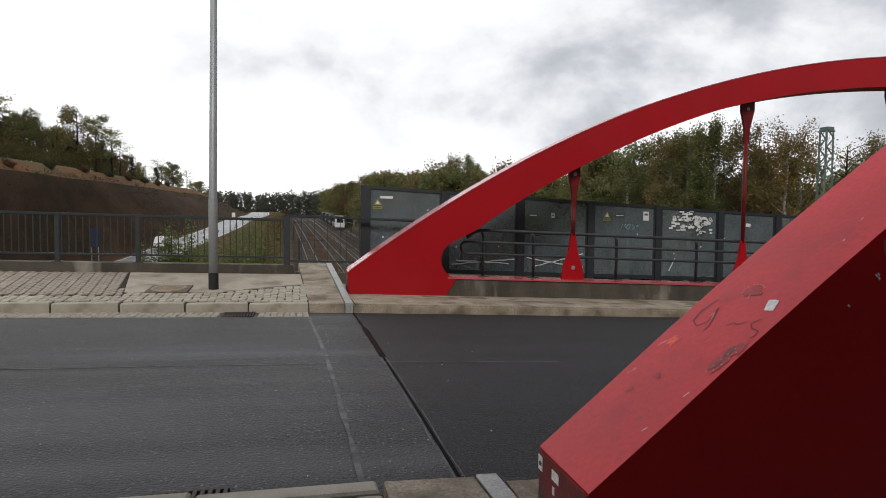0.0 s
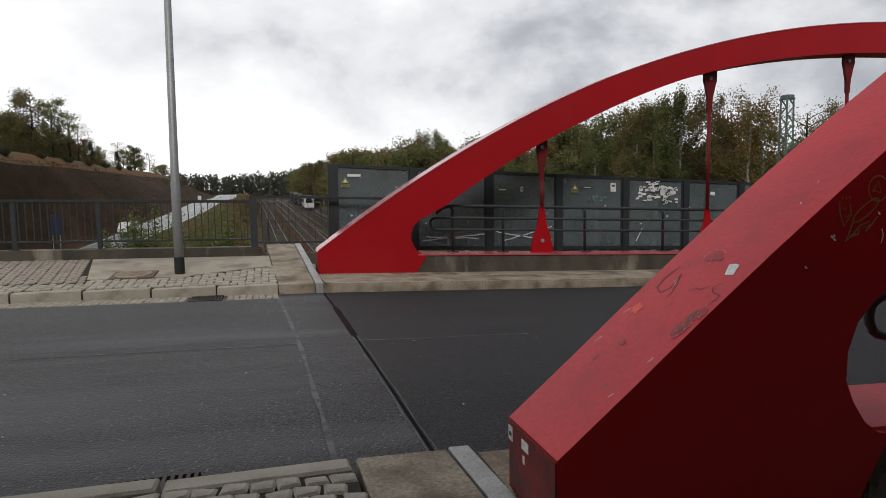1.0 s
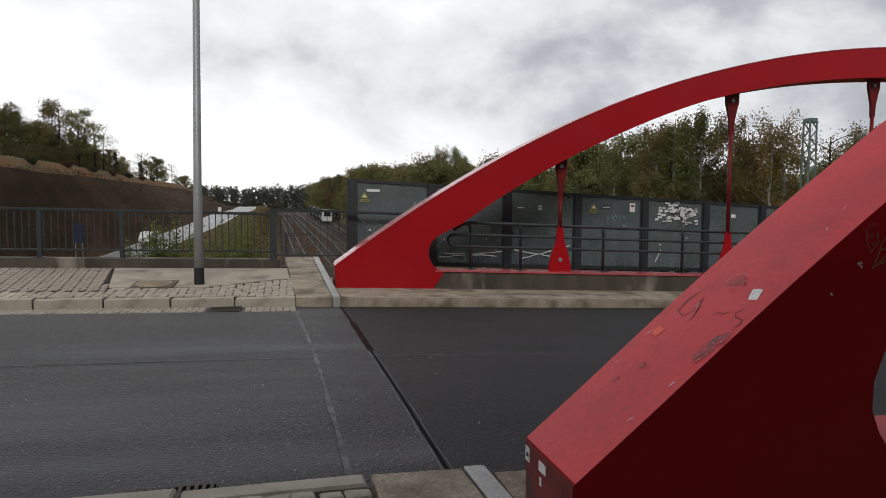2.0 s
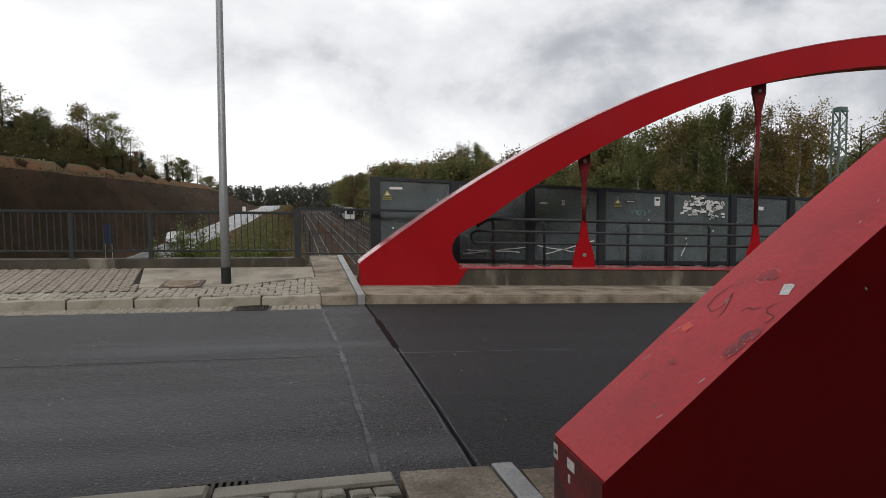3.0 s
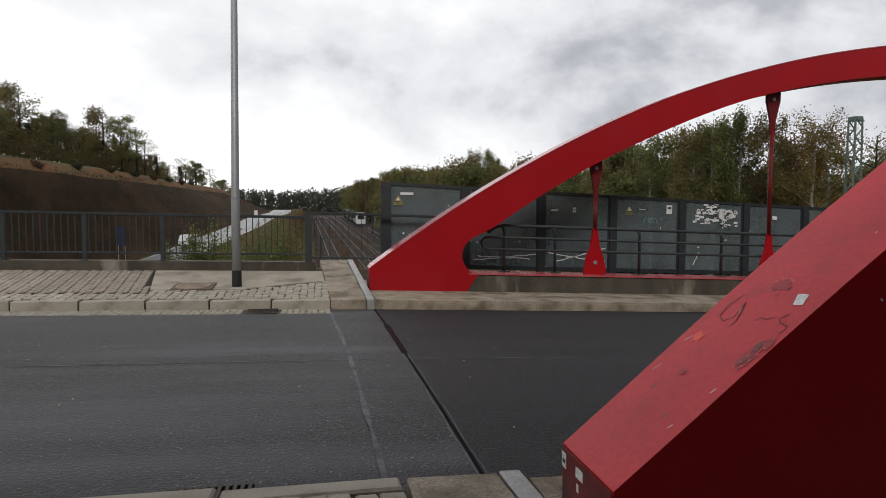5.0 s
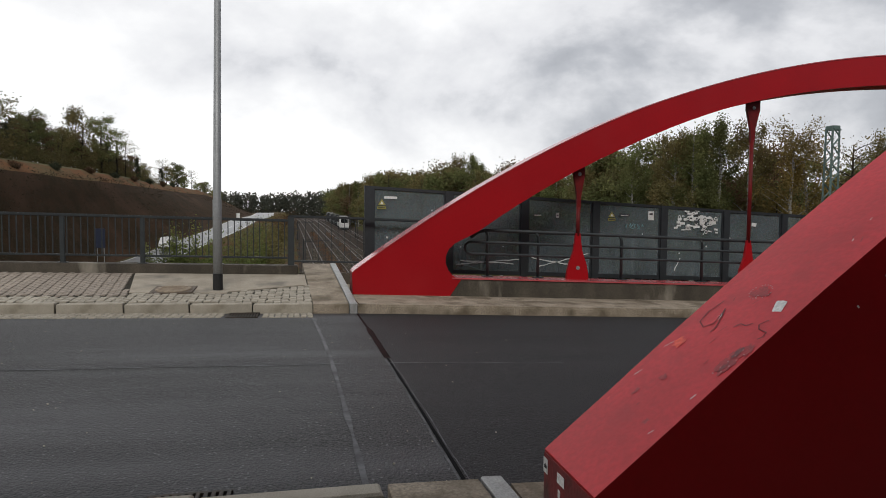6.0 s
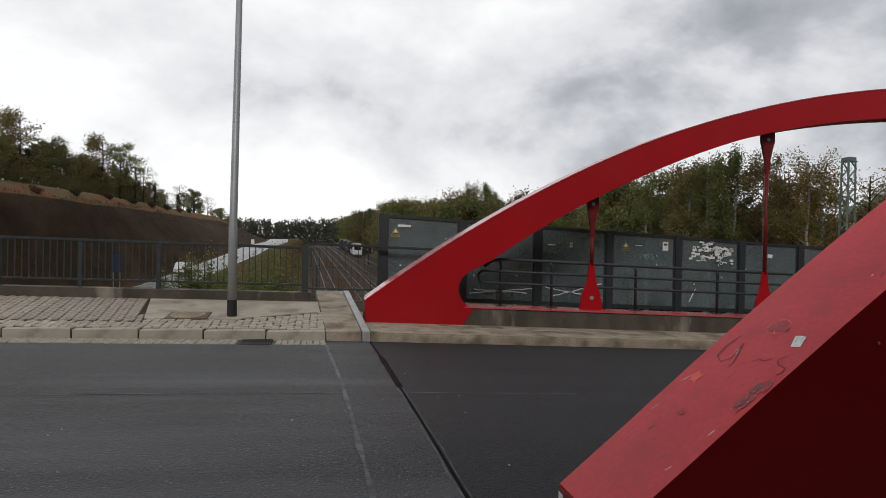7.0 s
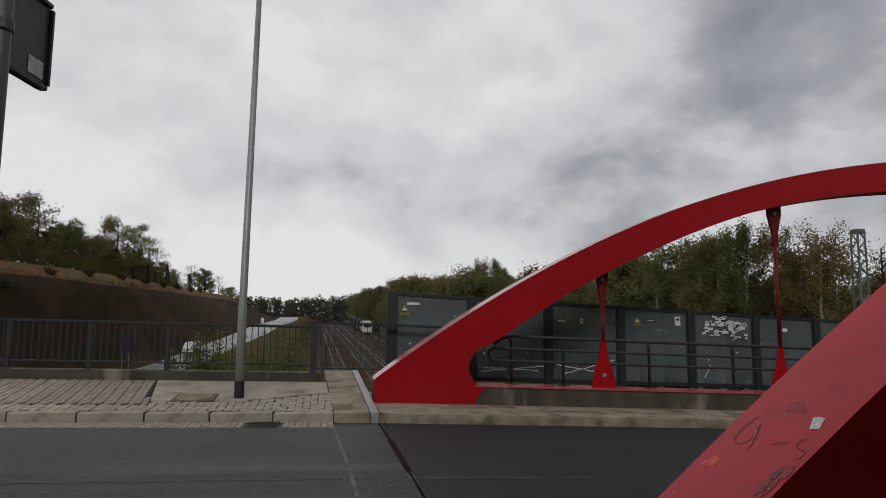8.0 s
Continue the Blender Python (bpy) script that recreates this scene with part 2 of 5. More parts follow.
LEAF_GREEN = leaf_material("green_leaves", (0.142, 0.171, 0.061), (0.195, 0.195, 0.073))
LEAF_OLIVE = leaf_material("olive_leaves", (0.177, 0.168, 0.066), (0.212, 0.160, 0.066))
LEAF_YELLOW = leaf_material("yellowing_leaves", (0.354, 0.248, 0.071), (0.248, 0.189, 0.071))
LEAF_RUST = leaf_material("rust_red_leaves", (0.177, 0.094, 0.054), (0.142, 0.100, 0.057))
LEAF_DARK = leaf_material("dark_conifer_needles", (0.065, 0.083, 0.050), (0.088, 0.092, 0.054))
# Distance haze is mixed into this leaf colour for the far ridge.
LEAF_FAR = leaf_material("far_hazy_green_leaves", (0.105, 0.120, 0.095), (0.125, 0.120, 0.090), 0.3)
LEAF_BUSH = leaf_material("bright_bush_leaves", (0.177, 0.224, 0.065), (0.224, 0.236, 0.077))

GLASS = bpy.data.materials.new("dull_barrier_glass")
GLASS.use_nodes = True
gn, gl = GLASS.node_tree.nodes, GLASS.node_tree.links
gb = gn["Principled BSDF"]
g_tr, g_mx, g_no, g_mr = gn.new("ShaderNodeBsdfTransparent"), gn.new("ShaderNodeMixShader"), gn.new("ShaderNodeTexNoise"), gn.new("ShaderNodeMapRange")
g_co = gn.new("ShaderNodeTexCoord")
gl.new(g_co.outputs["Object"], g_no.inputs["Vector"])
g_no.inputs["Scale"].default_value, g_no.inputs["Detail"].default_value = 1.6, 6
gl.new(g_no.outputs["Fac"], g_mr.inputs["Value"])
g_mr.inputs["From Min"].default_value, g_mr.inputs["From Max"].default_value = 0.3, 0.7
g_mr.inputs["To Min"].default_value, g_mr.inputs["To Max"].default_value = 0.28, 0.52
g_tr.inputs["Color"].default_value = (0.80, 0.86, 0.86, 1)
gb.inputs["Base Color"].default_value = (0.145, 0.172, 0.188, 1)
gb.inputs["Roughness"].default_value = 0.22
gl.new(g_mr.outputs[0], g_mx.inputs[0])
gl.new(g_tr.outputs[0], g_mx.inputs[1])
gl.new(gb.outputs[0], g_mx.inputs[2])
gl.new(g_mx.outputs[0], gn["Material Output"].inputs["Surface"])
CAR_GLASS = material("dark_vehicle_glass", (0.02, 0.022, 0.025), rough=0.08, fine=10, bump=0)
CAR_WHITE = material("white_vehicle_paint", (0.72, 0.72, 0.72), (0.66, 0.66, 0.66), 0.3, fine=20, bump=0)
SIGN_BACK = material("grey_sign_back", (0.13, 0.13, 0.13), (0.10, 0.10, 0.10), 0.55, 0.3, 4, 40, bump=0.03)
SIGN_BLUE = material("blue_sign_face", (0.012, 0.02, 0.05), rough=0.4)


# ---- building helpers ----
def gz(x):
    """The road falls gently along x, more on the bridge."""
    return -0.02 * x if x < 0.75 else -0.015 - 0.036 * (x - 0.75)


def drape(bm):
    for v in bm.verts:
        v.co.z += gz(v.co.x)
    return bm


def mesh_of(name, bm, mat, smooth=False):
    me = bpy.data.meshes.new(name)
    bmesh.ops.recalc_face_normals(bm, faces=bm.faces)
    bm.to_mesh(me)
    bm.free()
    me.materials.append(mat)
    if smooth:
        for p in me.polygons:
            p.use_smooth = True
    return me


def thing(name, label, category, at=(0, 0, 0), group="", kind=""):
    """An Empty at the base of a thing."""
    ob = new(name)
    ob.location = at
    ob.empty_display_size = 0.1
    return tagged(ob, label, category, group, kind)


def part(name, bm, mat, parent, label="", smooth=False):
    ob = new(name, mesh_of(name, bm, mat, smooth))
    ob.parent = parent
    return tagged(ob, label)


def solo(name, bm, mat, label, category, kind="", smooth=False, group=""):
    return tagged(new(name, mesh_of(name, bm, mat, smooth)), label, category, group, kind)


def box(x0, x1, y0, y1, z0, z1, bevel=0.0, cuts=0, bm=None):
    bm2 = bmesh.new()
    bmesh.ops.create_cube(bm2, size=1)
    for v in bm2.verts:
        v.co = Vector((x0 + (v.co.x + 0.5) * (x1 - x0), y0 + (v.co.y + 0.5) * (y1 - y0), z0 + (v.co.z + 0.5) * (z1 - z0)))
    if cuts:
        es = [e for e in bm2.edges if abs(e.verts[0].co.x - e.verts[1].co.x) > 1e-4]
        bmesh.ops.subdivide_edges(bm2, edges=es, cuts=cuts)
    if bevel:
        bmesh.ops.bevel(bm2, geom=list(bm2.edges), offset=bevel, segments=2, affect="EDGES", clamp_overlap=True)
    return join(bm, bm2)


def join(bm, other):
    if bm is None:
        return other
    me = bpy.data.meshes.new("tmp")
    other.to_mesh(me)
    other.free()
    bm.from_mesh(me)
    bpy.data.meshes.remove(me)
    return bm


def tube(points, radius, sides=8, bm=None):
    """A tube along points; radius is one number or one per point."""
    out = bm or bmesh.new()
    pts = [Vector(p) for p in points]
    rings = []
    for i, p in enumerate(pts):
        d = (pts[min(i + 1, len(pts) - 1)] - pts[max(i - 1, 0)]).normalized()
        a = d.cross(Vector((0, 0, 1)) if abs(d.z) < 0.9 else Vector((0, 1, 0))).normalized()
        b = d.cross(a)
        r = radius[i] if isinstance(radius, (list, tuple)) else radius
        rings.append([out.verts.new(p + r * (math.cos(2 * math.pi * k / sides) * a + math.sin(2 * math.pi * k / sides) * b)) for k in range(sides)])
    for r0, r1 in zip(rings, rings[1:]):
        for k in range(sides):
            out.faces.new((r0[k], r0[(k + 1) % sides], r1[(k + 1) % sides], r1[k]))
    out.faces.new(rings[0][::-1])
    out.faces.new(rings[-1])
    return out


def prism(outline, y0, y1, bm=None, bevel=0.0):
    """An outline in x and z, drawn out along y."""
    out = bmesh.new()
    a = [out.verts.new((x, y0, z)) for x, z in outline]
    b = [out.verts.new((x, y1, z)) for x, z in outline]
    out.faces.new(a)
    out.faces.new(b[::-1])
    n = len(a)
    for i in range(n):
        out.faces.new((a[i], b[i], b[(i + 1) % n], a[(i + 1) % n]))
    if bevel:
        bmesh.ops.bevel(out, geom=[e for e in out.edges if abs(e.verts[0].co.y - e.verts[1].co.y) < 1e-6], offset=bevel, segments=2, affect="EDGES")
    return join(bm, out)


def grid_sheet(xs, ys, height, bm=None):
    out = bm or bmesh.new()
    vs = [[out.verts.new((x, y, height(x, y))) for y in ys] for x in xs]
    for i in range(len(xs) - 1):
        for j in range(len(ys) - 1):
            out.faces.new((vs[i][j], vs[i + 1][j], vs[i + 1][j + 1], vs[i][j + 1]))
    return out


def steps(a, b, n):
    return [a + (b - a) * i / n for i in range(n + 1)]


def joint_x(y):
    """The expansion joint crosses the road nearly square."""
    return 0.74 - 0.022 * y


FAR_KERB, NEAR_KERB, ARCH_Y, ARCH_W = 0.0, -7.46, 1.41, 0.60
NEAR_Y = -7.99
BRIDGE_END = 31.0


def pave(y):
    return 0.12 + 0.075 * y


# ---- landscape: one sheet of ground ----
def crest_z(y):
    return float(np.interp(y, [0, 48, 88, 119, 158, 212, 295, 408, 700], [7.4, 7.8, 8.0, 8.4, 8.5, 9.0, 5.6, 2.6, 6.0]))


def road_l(y):
    return float(np.interp(y, [0, 69.5, 90.6, 106.7, 127.5, 152.9, 188, 248, 300, 420], [-31, -27.5, -26.5, -23.7, -20.4, -19.0, -17.0, -20.0, -26.0, -60.0]))


def road_z(y):
    return float(np.interp(y, [0, 69.5, 90.6, 106.7, 127.5, 152.9, 188, 248, 300, 420], [-6.0, -5.8, -5.4, -3.7, -1.8, -0.1, 1.0, 2.0, 2.0, 0.0]))


def rail_x(y):
    return 8.5 - 0.022 * min(y, 300) - 0.00003 * min(y, 300) ** 2


def rail_z(y):
    return float(np.interp(y, [0, 50, 250, 400, 800], [-6.6, -6.4, -1.3, -0.6, 0.0]))


def columns(y):
    cz, rl, rz, xr, wz = crest_z(y), road_l(y), road_z(y), rail_x(y), rail_z(y)
    rr, cx = rl + 6.8, min(-35.0, rl - 9)
    hr = float(np.interp(y, [0, 60, 120, 200, 400], [1.0, 1.4, 3.0, 4.5, 5.0]))
    xs = [-900, cx - 60, cx - 7, cx - 1.6, cx, cx + 2.2, 0.5 * (cx + rl), rl - 1.2, rl, rr, rr + 1.0, rr + 4.0, min(rr + 8, xr - 9.5), xr - 8.0, xr - 7, xr + 8, xr + 9.5, xr + 26, xr + 60, 900]
    zs = [cz + 10, cz + 6, cz + 1.0, cz + 0.45, cz, cz - 1.6, 0.5 * (cz + rz) - 0.9, rz - 0.25, rz, rz, rz + 0.1, rz + 0.35, 0.5 * (rz + wz) + 0.6, wz + 0.5, wz, wz, wz + 0.9, wz + 0.9 + hr, wz + 2.5 + hr, wz + 8]
    return xs, zs


GROUND_SLOTS = (GRASS, DRY_GRASS, CREST, SLOPE, BALLAST)
SLOT_OF = (0, 0, 0, 1, 2, 3, 3, 0, 0, 0, 0, 0, 0, 4, 4, 4, 0, 0, 0)


def ground_sheet():
    verts, faces, mats = [], [], []
    ys = [9, 12, 16, 20, 26, 32, 40, 50, 60, 70, 80, 90, 100, 110, 120, 130, 140, 153, 170, 188, 210, 230, 248, 270, 300, 350, 410, 500, 650, 900, 1400, 2500]
    sub = 3
    rows = []
    for y in ys:
        xs, zs = columns(y)
        row = []
        for i in range(len(xs) - 1):
            for k in range(sub):
                f = k / sub
                x = xs[i] + (xs[i + 1] - xs[i]) * f
                z = zs[i] + (zs[i + 1] - zs[i]) * f
                if i not in (8, 14) and abs(x) < 300:
                    z += 0.5 * (noise.noise((x * 0.22, y * 0.16, 3.1))) * (0.3 if i in (9, 10, 13, 15) else 0.8)
                row.append((x, y, z))
        row.append((xs[-1], y, zs[-1]))
        rows.append(row)
    # the near bank: down from the end of the street to the valley floor, and the cut under the bridge
    first = rows[0]
    bank = [[(x, y, (lambda t: (-0.62 + gz(min(max(x, -30), 30))) * (1 - t) + z * t)(min(1, max(0, (y - 3.6) / 5.4))) if x < -2.5 else z) for x, _, z in first] for y in (-300, -60, -20, -8, 3.6, 5.0, 7.0)]
    rows = bank + rows
    n = len(first)
    for row in rows:
        verts += row
    for j in range(len(rows) - 1):
        for i in range(n - 1):
            faces.append((j * n + i, j * n + i + 1, (j + 1) * n + i + 1, (j + 1) * n + i))
            mats.append(SLOT_OF[min(i // sub, len(SLOT_OF) - 1)] if j >= len(bank) - 2 else 0)
    me = bpy.data.meshes.new("ground")
    me.from_pydata(verts, [], faces)
    for m in GROUND_SLOTS:
        me.materials.append(m)
    me.polygons.foreach_set("material_index", mats)
    me.polygons.foreach_set("use_smooth", [True] * len(faces))
    return tagged(new("ground", me), "grassy valley ground with a bare brown cut bank", "ground", kind="structure")


ground_sheet()


def ribbon(ys, left, right, height, lift, bm=None):
    out = bm or bmesh.new()
    prev = None
    for y in ys:
        pair = [out.verts.new((left(y), y, height(y) + lift)), out.verts.new((right(y), y, height(y) + lift))]
        if prev:
            out.faces.new((prev[0], prev[1], pair[1], pair[0]))
        prev = pair
    return out


valley_ys = steps(10, 300, 80)
solo("road_valley", ribbon(valley_ys, lambda y: road_l(y) + 0.1, lambda y: road_l(y) + 6.6, road_z, 0.06), FAR_ROAD, "pale wet country road along the valley", "road", "structure")
lines = ribbon(valley_ys, lambda y: road_l(y) + 0.35, lambda y: road_l(y) + 0.5, road_z, 0.075)
lines = ribbon(valley_ys, lambda y: road_l(y) + 6.2, lambda y: road_l(y) + 6.35, road_z, 0.075, lines)
for k in range(24):
    lines = ribbon([60 + 8 * k, 64 + 8 * k], lambda y: road_l(y) + 3.25, lambda y: road_l(y) + 3.42, road_z, 0.075, lines)
solo("road_marking", lines, WHITE, "white edge and centre lines on the valley road", "road marking", "structure")

# railway: four tracks on ballast
rail_ys = steps(-20, 300, 64)
for k in range(4):
    off = -5.2 + 4.0 * k
    track = thing("railway_track", "rusty railway track on brown ballast below the bridge", "railway track", (rail_x(0) + off, 0, rail_z(0)), "tracks in the cutting")
    inv = Matrix.Translation(-track.location)
    for side in (-0.72, 0.72):
        bm = bmesh.new()
        prev = None
        for y in rail_ys:
            x, z = rail_x(max(y, 0)) + off + side, rail_z(max(y, 0)) + 0.12
            ring = [bm.verts.new((x + a, y, z + b)) for a, b in ((-0.06, -0.05), (-0.05, 0.14), (0.05, 0.14), (0.06, -0.05))]
            if prev:
                for q in range(4):
                    bm.faces.new((prev[q], prev[(q + 1) % 4], ring[(q + 1) % 4], ring[q]))
            prev = ring
        bm.transform(inv)
        part("rail", bm, RAIL_STEEL, track)
    bm = bmesh.new()
    for q in range(110):
        y = 12 + q * 0.9
        x, z = rail_x(y) + off, rail_z(y)
        box(x - 1.25, x + 1.25, y - 0.13, y + 0.13, z - 0.08, z + 0.09, bm=bm)
    bm.transform(inv)
    tagged(part("sleeper", bm, CONCRETE_DARK, track, "weathered concrete sleepers"), kind="stuff")


# ---- road and street structure ----
def road_h(y):
    return -0.045 * max(0.0, 1 + y / 2.0) - 0.015 * max(0.0, -5.5 - y)


def road_piece(name, x0, x1, mat, label):
    """Asphalt between the kerbs, ending at the joint where x0 or x1 is None."""
    bm = bmesh.new()
    ys = steps(NEAR_KERB - 0.02, FAR_KERB + 0.02, 16)
    for n, y in enumerate(ys):
        a = joint_x(y) + 0.012 if x0 is None else x0
        b = joint_x(y) - 0.012 if x1 is None else x1
        for x in steps(a, b, 30):
            bm.verts.new((x, y, road_h(y) + gz(x)))
    bm.verts.ensure_lookup_table()
    for j in range(len(ys) - 1):
        for i in range(30):
            bm.faces.new([bm.verts[j * 31 + i], bm.verts[j * 31 + i + 1], bm.verts[(j + 1) * 31 + i + 1], bm.verts[(j + 1) * 31 + i]])
    return solo(name, bm, mat, label, "road", "structure")


road_piece("road_approach", -40.0, None, ASPHALT, "grey worn asphalt street before the bridge joint")
road_piece("road_bridge", None, BRIDGE_END + 8, ASPHALT_BRIDGE, "darker smooth asphalt on the bridge deck")
under = drape(box(-40, BRIDGE_END + 8, NEAR_KERB - 0.1, FAR_KERB + 0.1, -0.9, -0.12, cuts=30))
solo("deck_slab", under, CONCRETE_DARK, "concrete deck slab under the asphalt", "bridge deck", "structure")

# expansion joint: dark gap, rusty cover, thin pale rim
bm = bmesh.new()
for y0, y1 in zip(steps(-7.44, -3.7, 14), steps(-7.44, -3.7, 14)[1:]):
    w0, w1 = 0.013 + 0.006 * noise.noise((y0 * 2.1, 3, 0)), 0.013 + 0.006 * noise.noise((y1 * 2.1, 3, 0))
    vs = [bm.verts.new((joint_x(y) + s * w, y, road_h(y) + gz(joint_x(y)) + 0.004)) for y, w, s in ((y0, w0, -1), (y0, w0, 1), (y1, w1, 1), (y1, w1, -1))]
    bm.faces.new(vs)
solo("expansion_joint", bm, TAR, "black tar-filled expansion joint across the road", "expansion joint", "structure")
bm = bmesh.new()
for y0, y1 in zip(steps(-3.7, -0.05, 12), steps(-3.7, -0.05, 12)[1:]):
    vs = [bm.verts.new((joint_x(y) + s * w, y, road_h(y) + gz(joint_x(y)) + 0.006)) for y, w, s in ((y0, 0.018 + 0.020 * (y0 < -1.6) + 0.012 * noise.noise((y0 * 3, 7, 0)), -1), (y0, 0.018 + 0.020 * (y0 < -1.6) + 0.012 * noise.noise((y0 * 3, 7, 0)), 1), (y1, 0.018 + 0.020 * (y1 < -1.6) + 0.012 * noise.noise((y1 * 3, 7, 0)), 1), (y1, 0.018 + 0.020 * (y1 < -1.6) + 0.012 * noise.noise((y1 * 3, 7, 0)), -1))]
    bm.faces.new(vs)
solo("joint_plate", bm, RUST, "rusty steel plate over the expansion joint", "expansion joint", "structure")
bm = bmesh.new()
for a, b in zip(steps(-7.3, -3.75, 20), steps(-7.3, -3.75, 20)[1:]):
    for o, w in ((-0.040 + 0.006 * math.sin(7 * a), 0.016), (0.026 + 0.005 * math.sin(5 * a), 0.009)):
        vs = [bm.verts.new((joint_x(y) + d, y, road_h(y) + gz(joint_x(y)) + 0.005)) for y, d in ((a, o), (a, o + w), (b, o + w), (b, o))]
        bm.faces.new(vs)
solo("joint_rim", bm, CHALK, "pale worn rim of the expansion joint", "expansion joint", "structure")
# pale sealed crack beside it
bm = bmesh.new()
for a, b in zip(steps(-7.2, -0.5, 60), steps(-7.2, -0.5, 60)[1:]):
    def crack_x(y):
        return float(np.interp(y, [-7.2, -6.36, -3.68, -1.07, -0.4], [0.27, 0.25, 0.17, 0.02, 0.0])) + 0.012 * noise.noise((y * 1.3, 4, 0))
    w = [0.021 + 0.016 * noise.noise((y * 2, 0, 0)) for y in (a, b)]
    bm.faces.new([bm.verts.new((crack_x(y) + d, y, road_h(y) + gz(0.2) + 0.005)) for y, d in ((a, -w[0]), (a, w[0]), (b, w[1]), (b, -w[1]))])
solo("sealed_crack", bm, CHALK, "pale chalky sealed crack in the asphalt", "road crack", "structure")
# seam between the lanes
bm = bmesh.new()
for a, b in zip(steps(-16, 5, 50), steps(-16, 5, 50)[1:]):
    if a < 0.8 < b or a > 2.6:
        continue
    bm.faces.new([bm.verts.new((x, -3.95 + d + 0.03 * noise.noise((x, 0, 0)), road_h(-3.95) + gz(x) + 0.005)) for x, d in ((a, -0.012), (b, -0.012), (b, 0.012), (a, 0.012))])
solo("lane_seam", bm, CHALK, "thin pale seam between the asphalt lanes", "road crack", "structure")

# far pavement body and bridge ledges
PAVE_END = 3.0
bm = drape(box(-40, 0.0, 0.15, PAVE_END, -0.9, 0.15, cuts=20))
for v in bm.verts:
    if v.co.z > -0.2 + gz(v.co.x):
        v.co.z += 0.075 * v.co.y - 0.05
solo("pavement_far", bm, JOINT, "sanded bed under the far pavement", "pavement", "structure")


def slab(x0, x1, y0, y1, top, thick, lift=0.0):
    """A flat slab on the sloping pavement; top(y) is its height before the fall of the street."""
    bm = bmesh.new()
    vs = []
    for z in (-thick, 0):
        vs.append([bm.verts.new((x, y, top(y) + lift + z + gz(x))) for x, y in ((x0[0], y0), (x1[0], y0), (x1[1], y1), (x0[1], y1))])
    bm.faces.new(vs[1])
    bm.faces.new(vs[0][::-1])
    for i in range(4):
        bm.faces.new((vs[0][i], vs[0][(i + 1) % 4], vs[1][(i + 1) % 4], vs[1][i]))
    bmesh.ops.bevel(bm, geom=list(bm.edges), offset=0.008, segments=1, affect="EDGES")
    return bm


bm = bmesh.new()
rim = [(-3.16, 0.96), (-1.52, 0.96), (-1.52, 1.07), (-0.11, 1.82), (-0.165, PAVE_END), (-3.56, PAVE_END)]
lower, upper = [[bm.verts.new((x, y, pave(y) + d + gz(x))) for x, y in rim] for d in (-0.1, 0.0)]
bm.faces.new(upper)
bm.faces.new(lower[::-1])
for i in range(6):
    bm.faces.new((lower[i], lower[(i + 1) % 6], upper[(i + 1) % 6], upper[i]))
solo("pavement_slab", bm, PAVING, "pale smooth concrete pavement", "pavement", "structure")
solo("pavement_joint_slab", slab((0.0, -0.225), (0.605, 0.42), 0.0, 4.6, pave, 0.4), CONCRETE, "stained concrete slab beside the joint", "pavement", "structure")
solo("joint_strip_far", slab((0.615, 0.43), (0.75, 0.565), -0.005, 4.6, pave, 0.34, 0.012), STRIP, "light steel strip over the pavement joint", "expansion joint", "structure")

bm = drape(box(0.76, BRIDGE_END, 0.0, ARCH_Y + 2.3, -0.75, 0.115, bevel=0.03, cuts=24))
for v in bm.verts:
    if v.co.x < 0.85:
        v.co.x -= 0.04 * v.co.y
solo("bridge_ledge_far", bm, CONCRETE, "moss-stained concrete kerb ledge of the bridge", "bridge kerb", "structure")
bm = drape(box(2.72, BRIDGE_END, ARCH_Y + 0.015, ARCH_Y + ARCH_W, 0.10, 0.463, bevel=0.012, cuts=24))
solo("plinth_far", bm, CONCRETE_DARK, "dark streaked concrete plinth under the railing", "bridge plinth", "structure")

# near pavement and ledge
bm = drape(box(-40, 0.34, -16.0, NEAR_KERB - 0.14, -0.9, 0.112, cuts=20))
solo("pavement_near", bm, JOINT, "sanded bed under the near pavement", "pavement", "structure")


def near_top(y):
    return 0.13


solo("pavement_slab_near", slab((0.36, 0.62), (0.90, 1.32), NEAR_KERB, -16.0, near_top, 0.4), CONCRETE, "rough concrete slab beside the near joint", "pavement", "structure")
solo("joint_strip_near", slab((0.91, 1.33), (1.04, 1.48), NEAR_KERB + 0.005, -16.0, near_top, 0.34, 0.012), STRIP, "light steel strip over the near pavement joint", "expansion joint", "structure")
bm = drape(box(1.06, BRIDGE_END, -16.0, NEAR_KERB, -0.75, 0.105, bevel=0.03, cuts=24))
solo("bridge_ledge_near", bm, CONCRETE, "concrete walkway of the bridge beside the arch", "bridge kerb", "structure")
bm = drape(box(2.85, BRIDGE_END, NEAR_Y - ARCH_W + 0.06, NEAR_Y - 0.015, 0.09, 0.488, bevel=0.012, cuts=24))
solo("plinth_near", bm, CONCRETE_DARK, "dark concrete plinth of the near arch", "bridge plinth", "structure")

# unseen wall added to close the near walkway and shade the near arch
bm = drape(box(-40, BRIDGE_END, -12.75, -12.5, -0.2, 5.9, bevel=0.02, cuts=20))
solo("wall_near", bm, CONCRETE_DARK, "added stained concrete wall, unseen, shading the near arch", "wall", "structure")

# upstand below the approach railing
bm = drape(box(-40, -0.30, PAVE_END - 0.02, PAVE_END + 0.42, -1.2, 0.53, bevel=0.02, cuts=20))
solo("upstand_wall", bm, CONCRETE_DARK, "low mossy concrete upstand below the railing", "wall", "structure")
bm = drape(box(-0.29, 1.3, PAVE_END + 0.32, PAVE_END + 0.5, -1.2, 0.36, bevel=0.02))
